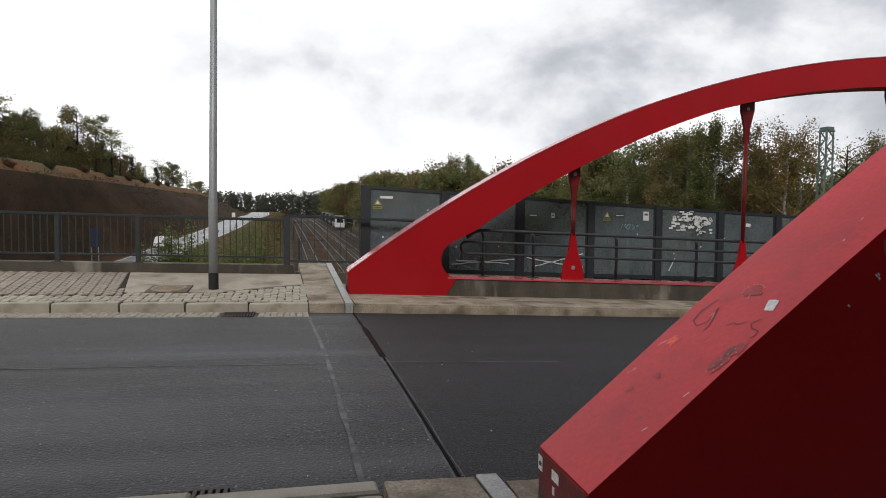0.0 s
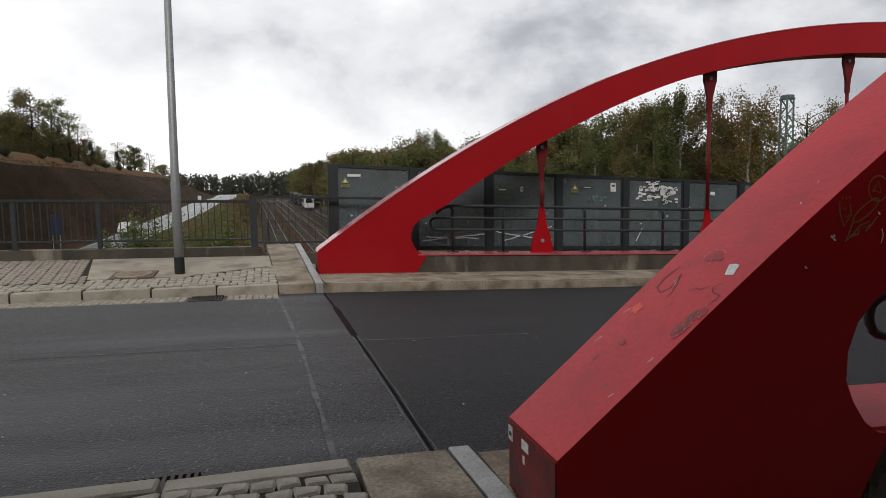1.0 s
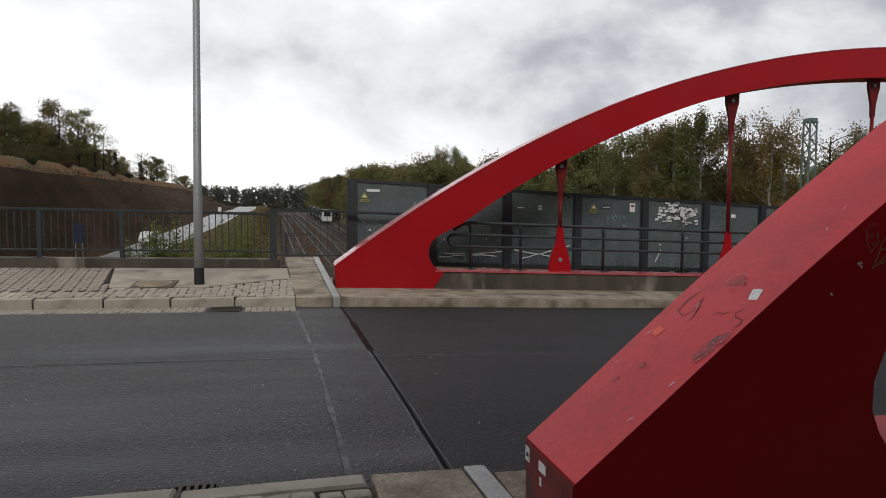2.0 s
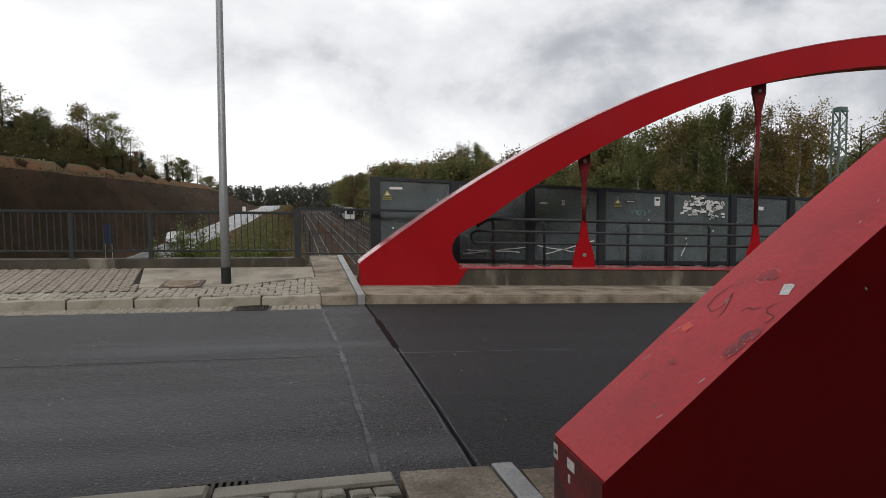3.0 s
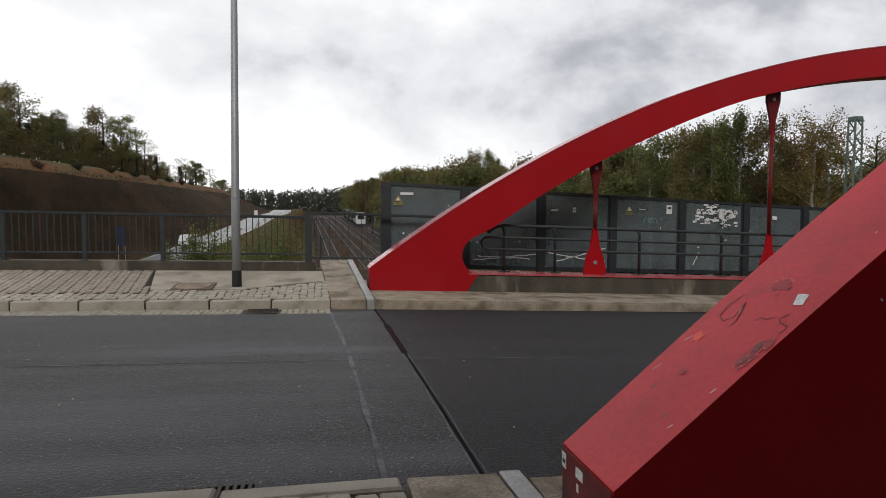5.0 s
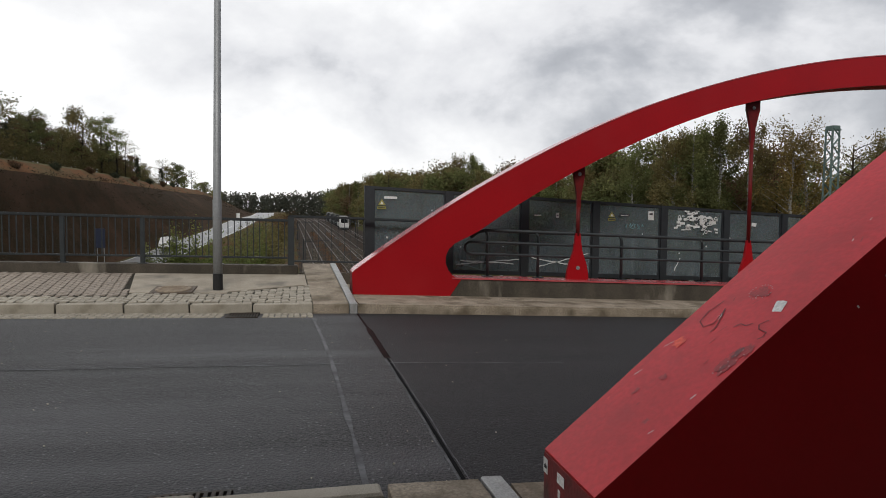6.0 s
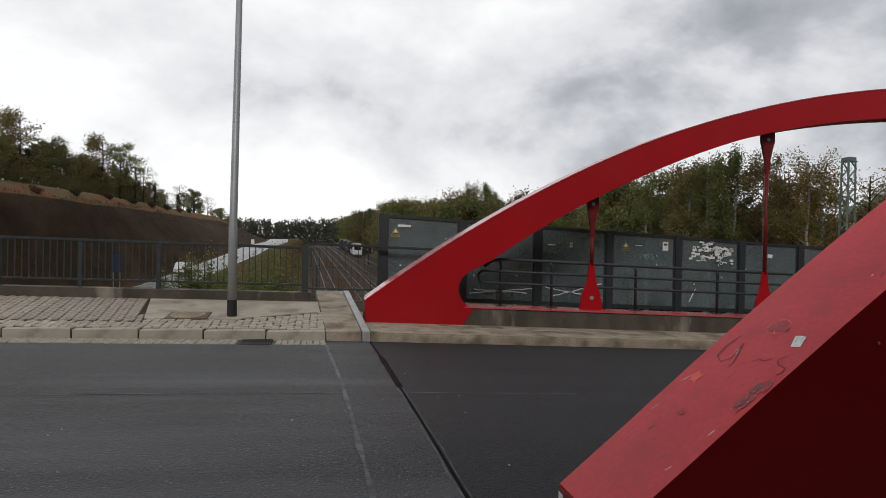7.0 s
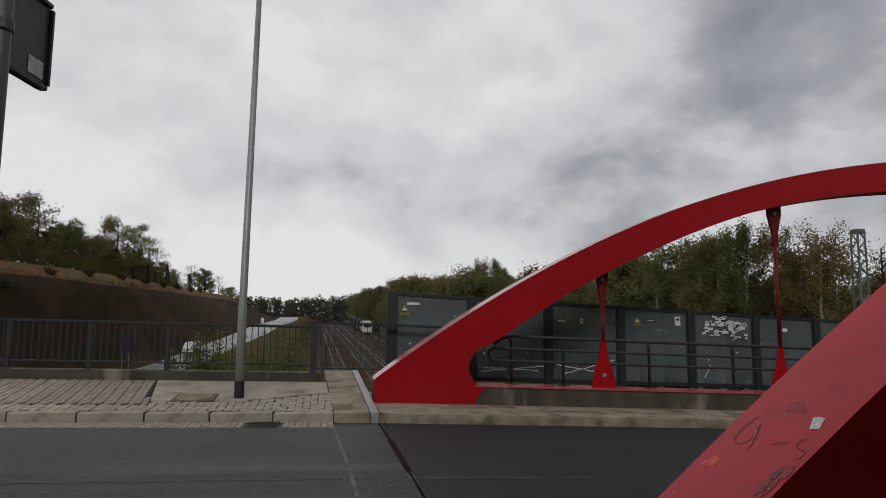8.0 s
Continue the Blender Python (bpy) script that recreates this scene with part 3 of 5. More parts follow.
solo("abutment_wall", bm, CONCRETE_DARK, "concrete edge of the bridge abutment", "wall", "structure")


# ---- red tied arches ----
def arch_top(x):
    s = abs(16.0 - x)
    return 5.416 - 0.01692 * s * s - 0.00029 * s**3 + 0.11 * min(1.0, max(0.0, (15.2 - s) / 6))


def arch_low(x):
    s = abs(16.0 - x)
    return 4.789 - 0.00931 * s * s - 0.00095 * s**3


TIP, FOOT = 0.753, 2.68


def arch_outline(fx, fz, shift, rise, up):
    xs = steps(TIP, 16.0, 36)
    top = [(x, arch_top(x) + up) for x in xs]
    top[0] = (TIP, 0.47 + 0.7 * up)
    low = [(2.70, 0.01), (2.95, 0.375), (2.86, 0.39), (2.76, 0.45), (2.67, 0.56), (2.615, 0.70), (2.62, 0.84), (2.68, 0.98), (2.80, 1.09)]
    low += [(x, arch_low(x) + up * min(1.0, max(0.0, (x - 6.5) / 2.5))) for x in steps(3.3, 16.0, 30)]
    left = low[::-1] + [(TIP + 0.015, 0.07)]
    right_top = [(32.0 - x, z) for x, z in top[::-1][1:]]
    right_low = [(32.0 - x, z - 1.25 * (1 if z < 0.5 else 0)) for x, z in low]
    pts = top + right_top + [(32.0 - TIP, -1.2)] + right_low + left[1:]
    return [(fx(x) + (shift if z < 1.12 and 2.5 < x < 3 else 0), fz(z) + (rise if 0.3 < z < 0.6 and 2.5 < x < 3 else 0)) for x, z in pts]


def build_arch(name, fx, fz, y0, y1, label, shift=0.0, taper=0.0, rise=0.0, deck=0.463, up=0.0):
    arch = thing(name, label, "bridge arch", (fx(TIP), 0.5 * (y0 + y1), 0.1), "red bridge arches")
    inv = Matrix.Translation(-arch.location)
    outline = arch_outline(fx, fz, shift, rise, up)
    bm = prism(outline, y0, y1)
    for v in bm.verts:
        if v.co.y < y0 + 0.01 and taper:
            v.co.y += taper * min(4.0, v.co.x - fx(TIP))
    bm.normal_update()
    bm.transform(inv)
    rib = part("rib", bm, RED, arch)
    # Upward faces get the lighter red that carries the skylight.
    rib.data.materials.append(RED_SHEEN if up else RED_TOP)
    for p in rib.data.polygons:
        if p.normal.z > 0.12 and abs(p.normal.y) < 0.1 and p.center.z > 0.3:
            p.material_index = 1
    # end plate and flange edges
    t0 = (fx(TIP), fz(0.47 + 0.7 * up))
    bm = box(t0[0] - 0.006, t0[0] + 0.004, y0 + 0.01, y1 - 0.01, fz(0.105), t0[1] - 0.012)
    bm.transform(inv)
    part("end_plate", bm, RED_DIRTY, arch, "dirty end plate with stickers")
    # tie beam plate on the plinth
    bm = bmesh.new()
    xs = steps(fx(2.75), fx(29.2), 26)
    prev = None
    for x in xs:
        zb = deck + gz(x) - 0.001
        ring = [bm.verts.new((x, y, z)) for y, z in ((y0 - 0.01, zb), (y0 - 0.01, zb + 0.03), (y1 + 0.03, zb + 0.03), (y1 + 0.03, zb))]
        if prev:
            for q in range(4):
                bm.faces.new((prev[q], prev[(q + 1) % 4], ring[(q + 1) % 4], ring[q]))
        prev = ring
    bm.transform(inv)
    part("tie_plate", bm, RED_SHEEN if up else RED_TOP, arch, "red steel tie plate lightened for sky sheen")
    return arch, inv


def hanger(arch, inv, x, fz_low, base, y):
    """A forked flat bar: broad drilled foot, thin rod, drilled head."""
    top = fz_low + 0.05
    h = top - base
    hg = None

    def flat(outline, w):
        bm = prism(outline, y - w, y + w)
        bm.transform(inv)
        return bm
    foot = [(-0.25, 0), (-0.245, 0.12), (-0.20, 0.34), (-0.10, 0.62), (-0.045, 1.0), (0.045, 1.0), (0.10, 0.62), (0.20, 0.34), (0.245, 0.12), (0.25, 0)]
    k = min(1.0, h / 2.4)
    head = [(-0.05, h - 0.95 * k), (-0.062, h - 0.66 * k), (-0.13, h - 0.36 * k), (-0.165, h - 0.24 * k), (-0.165, h), (0.165, h), (0.165, h - 0.24 * k), (0.13, h - 0.36 * k), (0.062, h - 0.66 * k), (0.05, h - 0.95 * k)]
    hg = new("hanger", mesh_of("hanger", flat([(x + a, base + b) for a, b in foot], 0.035), RED))
    hg.parent = arch
    bm = tube([(x, y, base + 0.95), (x, y, base + h - 0.9 * k)], 0.043, 12)
    bm.transform(inv)
    part("rod", bm, HANGER_RED, hg, "dull dark red rod", smooth=True)
    part("head", flat([(x + a * (0.75 if h < 2.6 else 1.0), base + b) for a, b in head], 0.035), HANGER_RED, hg, "drilled dark red head")
    for z, r in ((base + 0.26, 0.042), (base + h - 0.19, 0.04)):
        bm = bmesh.new()
        bmesh.ops.create_cone(bm, cap_ends=True, segments=14, radius1=r, radius2=r, depth=0.10, matrix=Matrix.Translation((x, y, z)) @ Matrix.Rotation(radians(90), 4, "X"))
        bm.transform(inv)
        part("pin", bm, STEEL, hg, "bare steel pin end")


LIFT = 0.085
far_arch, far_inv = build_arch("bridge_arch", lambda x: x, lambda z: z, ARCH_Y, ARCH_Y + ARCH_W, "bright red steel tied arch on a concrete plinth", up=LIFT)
bm = bmesh.new()
prev = None
for x in steps(TIP + 0.02, 32 - TIP - 0.02, 74):
    z = arch_top(x) + LIFT
    ring = [bm.verts.new((x, y, z + d)) for y, d in ((ARCH_Y - 0.014, -0.012), (ARCH_Y - 0.014, 0.008), (ARCH_Y + ARCH_W + 0.014, 0.008), (ARCH_Y + ARCH_W + 0.014, -0.012))]
    if prev:
        for q in range(4):
            bm.faces.new((prev[q], prev[(q + 1) % 4], ring[(q + 1) % 4], ring[q]))
    prev = ring
bm.transform(far_inv)
part("top_flange", bm, RED_SHEEN, far_arch, "arch top flange lightened for sky sheen")
HANGERS = (5.58, 9.76, 13.70, 17.6, 21.6, 25.6)
for hx in HANGERS:
    hanger(far_arch, far_inv, hx, arch_low(hx) + LIFT * (hx > 7), 0.488 + gz(hx), ARCH_Y + 0.30)

NX, NZ = (lambda x: 1.10 + (x - TIP) * 0.84), (lambda z: 0.10 + (z - 0.10) * 1.0)
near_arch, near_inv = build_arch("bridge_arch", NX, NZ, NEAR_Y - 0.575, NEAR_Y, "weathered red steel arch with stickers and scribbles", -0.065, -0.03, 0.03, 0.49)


# ---- street lamp ----
LAMP_Y = 1.24
lamp = thing("street_lamp", "tall galvanised steel street lamp pole with black base band", "street lamp", (-1.715, LAMP_Y, pave(LAMP_Y) + gz(-1.715)))
part("pole", tube([(0, 0, -0.05), (0, 0, 1.64), (0, 0, 1.67), (0.08, 0, 9.0)], [0.084, 0.080, 0.072, 0.046], 16), STEEL, lamp, smooth=True)
part("base_band", tube([(0, 0, 0.0), (0, 0, 0.30)], [0.09, 0.088], 16), BLACK, lamp, "black protective base band")
part("collar", tube([(0, 0, 1.63), (0, 0, 1.655)], 0.084, 16), STEEL, lamp)


# ---- railing of the approach ----
RAIL_Y = 3.16


def railing(x0, x1, top, bottom, posts, label, base):
    r = thing("railing", label, "railing", (x0, RAIL_Y, base + gz(x0)), "railings of the street")
    inv = Matrix.Translation(-r.location)

    def bar(name, bm, lab=""):
        bm.transform(inv)
        return part(name, bm, RAIL_PAINT, r, lab)
    bar("top_rail", drape(box(x0, x1, RAIL_Y - 0.04, RAIL_Y + 0.04, top - 0.03, top + 0.03, bevel=0.012, cuts=8)))
    bar("bottom_rail", drape(box(x0, x1, RAIL_Y - 0.025, RAIL_Y + 0.025, bottom - 0.02, bottom + 0.02, bevel=0.006, cuts=8)))
    for x in posts:
        bar("post", box(x - 0.045, x + 0.045, RAIL_Y - 0.035, RAIL_Y + 0.035, base + gz(x), top + gz(x) - 0.03, bevel=0.008))
        bar("foot_plate", box(x - 0.09, x + 0.09, RAIL_Y - 0.07, RAIL_Y + 0.07, base + gz(x) - 0.002, base + gz(x) + 0.015))
    share = None
    n = int((x1 - x0) / 0.13)
    for i in range(n):
        x = x0 + (i + 0.5) * (x1 - x0) / n
        if any(abs(x - p) < 0.07 for p in posts):
            continue
        if share is None:
            share = mesh_of("baluster", box(-0.009, 0.009, -0.012, 0.012, bottom - base, top - base - 0.02), RAIL_PAINT)
        b = new("baluster", share)
        b.parent = r
        b.location = (x - x0, 0, gz(x) - gz(x0))
    return r


railing(-16.0, -0.52, 1.50, 0.69, [-1.94, -3.45, -4.96, -6.47, -7.98, -9.5, -11.0, -12.5, -14.0, -15.5], "dark grey steel railing with thin balusters on the upstand", 0.53)
hr = thing("handrail", "dark grey steel handrail beside the glass barrier", "railing", (-0.45, RAIL_Y, 0.36 + gz(-0.45)), "railings of the street")
inv = Matrix.Translation(-hr.location)
bm = drape(box(-0.5, 3.4, RAIL_Y - 0.04, RAIL_Y + 0.04, 1.565, 1.62, bevel=0.012, cuts=4))
bm.transform(inv)
part("top_rail", bm, RAIL_PAINT, hr)
bm = drape(box(-0.45, 1.25, RAIL_Y - 0.02, RAIL_Y + 0.02, 0.60, 0.64))
bm.transform(inv)
part("bottom_rail", bm, RAIL_PAINT, hr)
bm = box(-0.52, -0.38, RAIL_Y - 0.05, RAIL_Y + 0.05, 0.36 + gz(-0.45), 1.60 + gz(-0.45), bevel=0.01)
bm.transform(inv)
part("post", bm, RAIL_PAINT, hr)
for i in range(11):
    x = -0.28 + i * 0.14
    bm = box(x - 0.006, x + 0.006, RAIL_Y - 0.01, RAIL_Y + 0.01, 0.62 + gz(x), 1.57 + gz(x))
    bm.transform(inv)
    part("baluster", bm, RAIL_PAINT, hr)

# ---- glass barrier on the bridge ----
PAN_Y = 3.41
barrier = thing("glass_barrier", "dark framed glass barrier with stickers along the bridge", "barrier", (1.33, PAN_Y, 0.1 + gz(1.33)))
binv = Matrix.Translation(-barrier.location)
POSTS = [1.27, 3.11, 4.96, 6.78, 8.62, 10.39, 12.10, 13.85, 15.7, 17.6, 19.4, 21.2, 23.0]


def frame_box(*a, bevel=0.006):
    bm = drape(box(*a, bevel=bevel))
    for v in bm.verts:
        if v.co.z - gz(v.co.x) > 2.15:
            v.co.z -= 0.0125 * (v.co.x - 1.3)
    bm.transform(binv)
    return bm


for i, x in enumerate(POSTS):
    w = 0.11 if i == 0 else 0.085
    part("post", frame_box(x - w, x + w, PAN_Y - 0.07, PAN_Y + 0.07, 0.1, 2.34), FRAME_PAINT, barrier)
for a, b in zip(POSTS, POSTS[1:]):
    panel = part("panel_frame", frame_box(a + 0.08, b - 0.08, PAN_Y - 0.03, PAN_Y + 0.03, 2.27, 2.34), FRAME_PAINT, barrier)
    part("bottom_frame", frame_box(a + 0.08, b - 0.08, PAN_Y - 0.03, PAN_Y + 0.03, 0.40, 0.50), FRAME_PAINT, panel)
    for x in (a + 0.10, b - 0.10):
        part("side_frame", frame_box(x - 0.02, x + 0.02, PAN_Y - 0.03, PAN_Y + 0.03, 0.5, 2.27), FRAME_PAINT, panel)
    pane = part("pane", frame_box(a + 0.12, b - 0.12, PAN_Y - 0.008, PAN_Y + 0.008, 0.50, 2.27, bevel=0.0), GLASS, panel, "dusty grey glass pane")
    pane.visible_shadow = False


# ---- tube railing on the far tie plate ----
TR_Y = ARCH_Y + 0.45
tr = thing("tube_railing", "dark grey tube railing with three rails behind the hangers", "railing", (3.0, TR_Y, 0.49 + gz(3.0)))
inv = Matrix.Translation(-tr.location)


def sloped(pts):
    return [(x, y, z + gz(x)) for x, y, z in pts]


def tr_part(name, pts, r):
    bm = tube(sloped(pts), r, 10)
    bm.transform(inv)
    part(name, bm, RAIL_PAINT, tr, smooth=True)


tr_part("top_rail", [(3.25, TR_Y, 1.30), (3.4, TR_Y, 1.42), (3.6, TR_Y, 1.47), (12, TR_Y, 1.47), (26, TR_Y, 1.47)], 0.036)
loop = [(3.25 + 0.125 * math.cos(a), TR_Y, 1.09 + 0.125 * math.sin(a)) for a in [math.pi / 2 + math.pi * k / 8 for k in range(9)]]
tr_part("mid_rail", [(26, TR_Y, 1.215)] + [(12, TR_Y, 1.215)] + loop + [(12, TR_Y, 0.965), (26, TR_Y, 0.965)], 0.028)
for x in (3.62, 4.75, 6.7, 8.7, 10.7, 12.7, 14.7, 16.7, 18.7, 20.7):
    tr_part("post", [(x, TR_Y + 0.02, 0.49), (x, TR_Y + 0.02, 1.36), (x - 0.05, TR_Y, 1.46)], 0.032)
    bm = box(x - 0.11, x + 0.11, TR_Y - 0.06, TR_Y + 0.1, 0.49 + gz(x), 0.51 + gz(x), bevel=0.004)
    bm.transform(inv)
    part("foot_plate", bm, RAIL_PAINT, tr)


# ---- trees and bushes ----
def leaf_mesh(name, centres, spread, count, size, mat, seed, flat=0.5):
    """Many small leaf quads, gathered in clumps round the given centres."""
    rng = np.random.default_rng(seed)
    c = np.asarray(centres, float)
    pick = c[rng.integers(0, len(c), count)]
    pos = pick + rng.normal(0, 1, (count, 3)) * np.asarray(spread)
    a = rng.normal(0, 1, (count, 3))
    a /= np.linalg.norm(a, axis=1)[:, None]
    b = np.cross(a, rng.normal(0, 1, (count, 3)))
    b /= np.linalg.norm(b, axis=1)[:, None]
    s = (size * rng.uniform(0.5, 1.3, count))[:, None]
    quad = np.stack([pos - a * s, pos - b * s * flat, pos + a * s, pos + b * s * flat], 1).reshape(-1, 3)
    me = bpy.data.meshes.new(name)
    me.from_pydata(quad.tolist(), [], np.arange(4 * count).reshape(-1, 4).tolist())
    me.materials.append(mat)
    return me


def make_tree(height, width, mat, bark, seed, bare=0.22, leaves=2400, size=0.16, shape="round", label="", density=1.0):
    rng = random.Random(seed)
    tree = thing("tree", label, "tree", (0, 0, -60))
    top = height * 0.93
    bend = [(rng.uniform(-0.25, 0.25) * k / 5, rng.uniform(-0.25, 0.25) * k / 5, top * k / 5) for k in range(6)]
    bm = tube(bend, [height * 0.016 * (1 - 0.17 * k) + 0.01 for k in range(6)], 7)
    tips = []
    n = 30 if shape != "cone" else 46
    for i in range(n):
        f = bare + (0.97 - bare) * (i + rng.random()) / n
        if shape == "round":
            r = width * (0.35 + 0.65 * math.sin(math.pi * min(1, (f - bare) / (1 - bare) * 0.82 + 0.16))) * rng.uniform(0.55, 1.0)
        elif shape == "birch":
            r = width * (0.95 - 0.7 * f) * rng.uniform(0.5, 1.15)
        else:
            r = width * (1.03 - f) * rng.uniform(0.8, 1.05)
        ang = rng.uniform(0, 2 * math.pi)
        z0 = f * top
        rise = {"round": 0.45, "birch": 0.75, "cone": -0.12}[shape] * r
        base = Vector(bend[min(5, int(f * 5))]).lerp(Vector(bend[min(5, int(f * 5) + 1)]), f * 5 % 1)
        tip = Vector((base.x + r * math.cos(ang), base.y + r * math.sin(ang), min(height, z0 + rise)))
        mid = base.lerp(tip, 0.5) + Vector((0, 0, 0.06 * r))
        tube([base, mid, tip], [0.028 + 0.004 * height * (1 - f), 0.02, 0.008], 4, bm)
        for t in (0.45, 0.7, 0.9, 1.0, 1.08):
            p = base.lerp(tip, t)
            tips.append((p.x + rng.uniform(-0.2, 0.2), p.y + rng.uniform(-0.2, 0.2), p.z + rng.uniform(-0.15, 0.2)))
    part("trunk", bm, bark, tree, smooth=True)
    sp = width * (0.085 if shape == "birch" else 0.12)
    crown = new("crown", leaf_mesh("crown", tips, (sp, sp, sp * (1.5 if shape == "birch" else 0.85)), int(leaves * density), size, mat, seed))
    crown.parent = tree
    return tree


SPECIES = {
    "green": (10, 3.0, LEAF_GREEN, BARK, 11, 0.15, 8500, 0.112, "round", "broad green deciduous tree in early autumn leaf"),
    "olive": (10, 3.2, LEAF_OLIVE, BARK, 12, 0.12, 8500, 0.112, "round", "broad olive-brown deciduous tree in autumn leaf"),
    "rust": (10, 3.1, LEAF_RUST, BARK, 13, 0.10, 8500, 0.112, "round", "rust-brown leafy autumn tree"),
    "thin": (10, 2.8, LEAF_OLIVE, BARK, 14, 0.25, 3600, 0.07, "round", "half-bare tree with thin twigs and few leaves"),
    "birch": (12, 2.2, LEAF_GREEN, BIRCH, 15, 0.12, 19000, 0.072, "birch", "slender green birch with loose hanging leaves"),
    "birch2": (12, 2.5, LEAF_OLIVE, BIRCH, 16, 0.12, 17000, 0.072, "birch", "slender olive birch with loose crown"),
    "yellow": (11, 2.6, LEAF_YELLOW, BIRCH, 17, 0.15, 10000, 0.066, "birch", "sparse yellowing birch with bare twigs"),
    "spruce": (11, 1.9, LEAF_DARK, BARK, 18, 0.04, 7000, 0.115, "cone", "dark green conical spruce"),
}
KINDS = {}
for kind, row in SPECIES.items():
    KINDS[kind] = make_tree(*row)
    thinner = row[:6] + (int(row[6] * 0.55), row[7] * 1.28) + row[8:]
    KINDS[kind + "_far"] = make_tree(*thinner)
plant_rng = random.Random(5)


def plant(kind, x, y, z, height, wide=1.0, group="trees"):
    src = KINDS[kind + "_far" if y > 66 else kind]
    ref = {"birch": 12, "birch2": 12, "yellow": 11, "spruce": 11}.get(kind, 10)
    s = height / ref
    t = copy_thing(src, Matrix.Translation((x, y, z)) @ Matrix.Rotation(plant_rng.uniform(0, 6.28), 4, "Z"))
    t.scale = (s * wide, s * wide, s)
    t["group"] = group
    return t


def ground_at(x, y):
    xs, zs = columns(max(9, y))
    return float(np.interp(x, xs, zs))


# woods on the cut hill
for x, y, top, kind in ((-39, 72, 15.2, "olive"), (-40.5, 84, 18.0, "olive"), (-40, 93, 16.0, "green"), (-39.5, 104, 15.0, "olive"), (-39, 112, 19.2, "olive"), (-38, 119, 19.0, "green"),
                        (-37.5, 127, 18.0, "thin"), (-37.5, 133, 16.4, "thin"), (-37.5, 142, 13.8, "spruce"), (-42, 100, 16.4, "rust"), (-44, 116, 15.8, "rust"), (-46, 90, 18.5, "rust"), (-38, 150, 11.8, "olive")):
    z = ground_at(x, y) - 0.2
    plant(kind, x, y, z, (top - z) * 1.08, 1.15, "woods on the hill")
for i in range(60):
    y = 46 + i * 1.87 + plant_rng.uniform(-1, 1)
    x = -37.5 - plant_rng.uniform(0.3, 1) * 9
    z = ground_at(x, y) - 0.3
    plant(plant_rng.choice(["rust", "olive", "green", "spruce", "rust", "thin", "spruce"]), x, y, z, plant_rng.uniform(4.6, 7.8) * (0.8 if y > 136 else 1), 1.5, "woods on the hill")
for i in range(26):
    y = 158 + i * 5 + plant_rng.uniform(-3, 3)
    x = -36 - plant_rng.uniform(0, 7)
    z = ground_at(x, y) - 0.3
    plant(plant_rng.choice(["green", "thin", "olive", "spruce"]), x, y, z, (7.4 if 180 < y < 205 else 5.0) * plant_rng.uniform(0.8, 1.1), 1.3, "woods on the hill")
hedge = []
for i in range(420):
    y = 44 + 120 * i / 420
    x = -37.2 - plant_rng.uniform(0, 3.2)
    hedge += [(x, y, ground_at(x, y) + h) for h in (0.3, 0.9, 1.5, 2.1) if h < plant_rng.uniform(1.2, 2.6) * (1 if y < 135 else 0.6)]
tagged(new("hill_hedge", leaf_mesh("hill_hedge", hedge, (0.5, 0.6, 0.35), 30000, 0.13, LEAF_OLIVE, 31)), "low olive scrub along the hill crest", "scrub", kind="stuff")
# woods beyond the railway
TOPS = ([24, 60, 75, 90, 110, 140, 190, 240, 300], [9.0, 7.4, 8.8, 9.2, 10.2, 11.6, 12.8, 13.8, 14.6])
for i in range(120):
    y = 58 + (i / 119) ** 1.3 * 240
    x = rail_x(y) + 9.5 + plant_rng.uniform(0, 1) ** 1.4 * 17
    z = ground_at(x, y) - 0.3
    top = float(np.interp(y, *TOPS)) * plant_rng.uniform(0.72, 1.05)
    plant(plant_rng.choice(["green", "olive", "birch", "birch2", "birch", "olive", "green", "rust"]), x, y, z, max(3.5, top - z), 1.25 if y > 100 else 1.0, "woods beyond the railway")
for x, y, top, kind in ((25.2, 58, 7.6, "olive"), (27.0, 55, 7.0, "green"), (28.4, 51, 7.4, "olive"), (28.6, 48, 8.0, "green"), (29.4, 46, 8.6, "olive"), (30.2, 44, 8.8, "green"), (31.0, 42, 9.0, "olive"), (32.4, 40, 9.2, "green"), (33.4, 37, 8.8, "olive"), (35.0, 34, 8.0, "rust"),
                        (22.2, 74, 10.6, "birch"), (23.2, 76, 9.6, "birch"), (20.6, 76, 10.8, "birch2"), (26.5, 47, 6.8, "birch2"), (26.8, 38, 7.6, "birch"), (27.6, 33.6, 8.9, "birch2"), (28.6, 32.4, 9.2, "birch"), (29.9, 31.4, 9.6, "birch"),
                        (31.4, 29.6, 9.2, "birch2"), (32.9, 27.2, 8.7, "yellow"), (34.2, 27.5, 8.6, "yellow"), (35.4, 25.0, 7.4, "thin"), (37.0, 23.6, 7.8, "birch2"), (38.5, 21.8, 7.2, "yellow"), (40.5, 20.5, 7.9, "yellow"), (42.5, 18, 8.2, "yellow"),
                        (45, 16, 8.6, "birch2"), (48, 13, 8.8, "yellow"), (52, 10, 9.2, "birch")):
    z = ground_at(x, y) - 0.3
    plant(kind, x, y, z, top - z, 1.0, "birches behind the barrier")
for i in range(68):
    f = i / 67
    y = 52 - 44 * f + plant_rng.uniform(-2, 2)
    x = 25.5 + 26 * f ** 1.2 + plant_rng.uniform(0, 7)
    z = ground_at(x, y) - 0.3
    plant(plant_rng.choice(["green", "olive", "rust", "birch2", "olive"]), x, y, z, plant_rng.uniform(6.4, 11.4), 1.15, "birches behind the barrier")
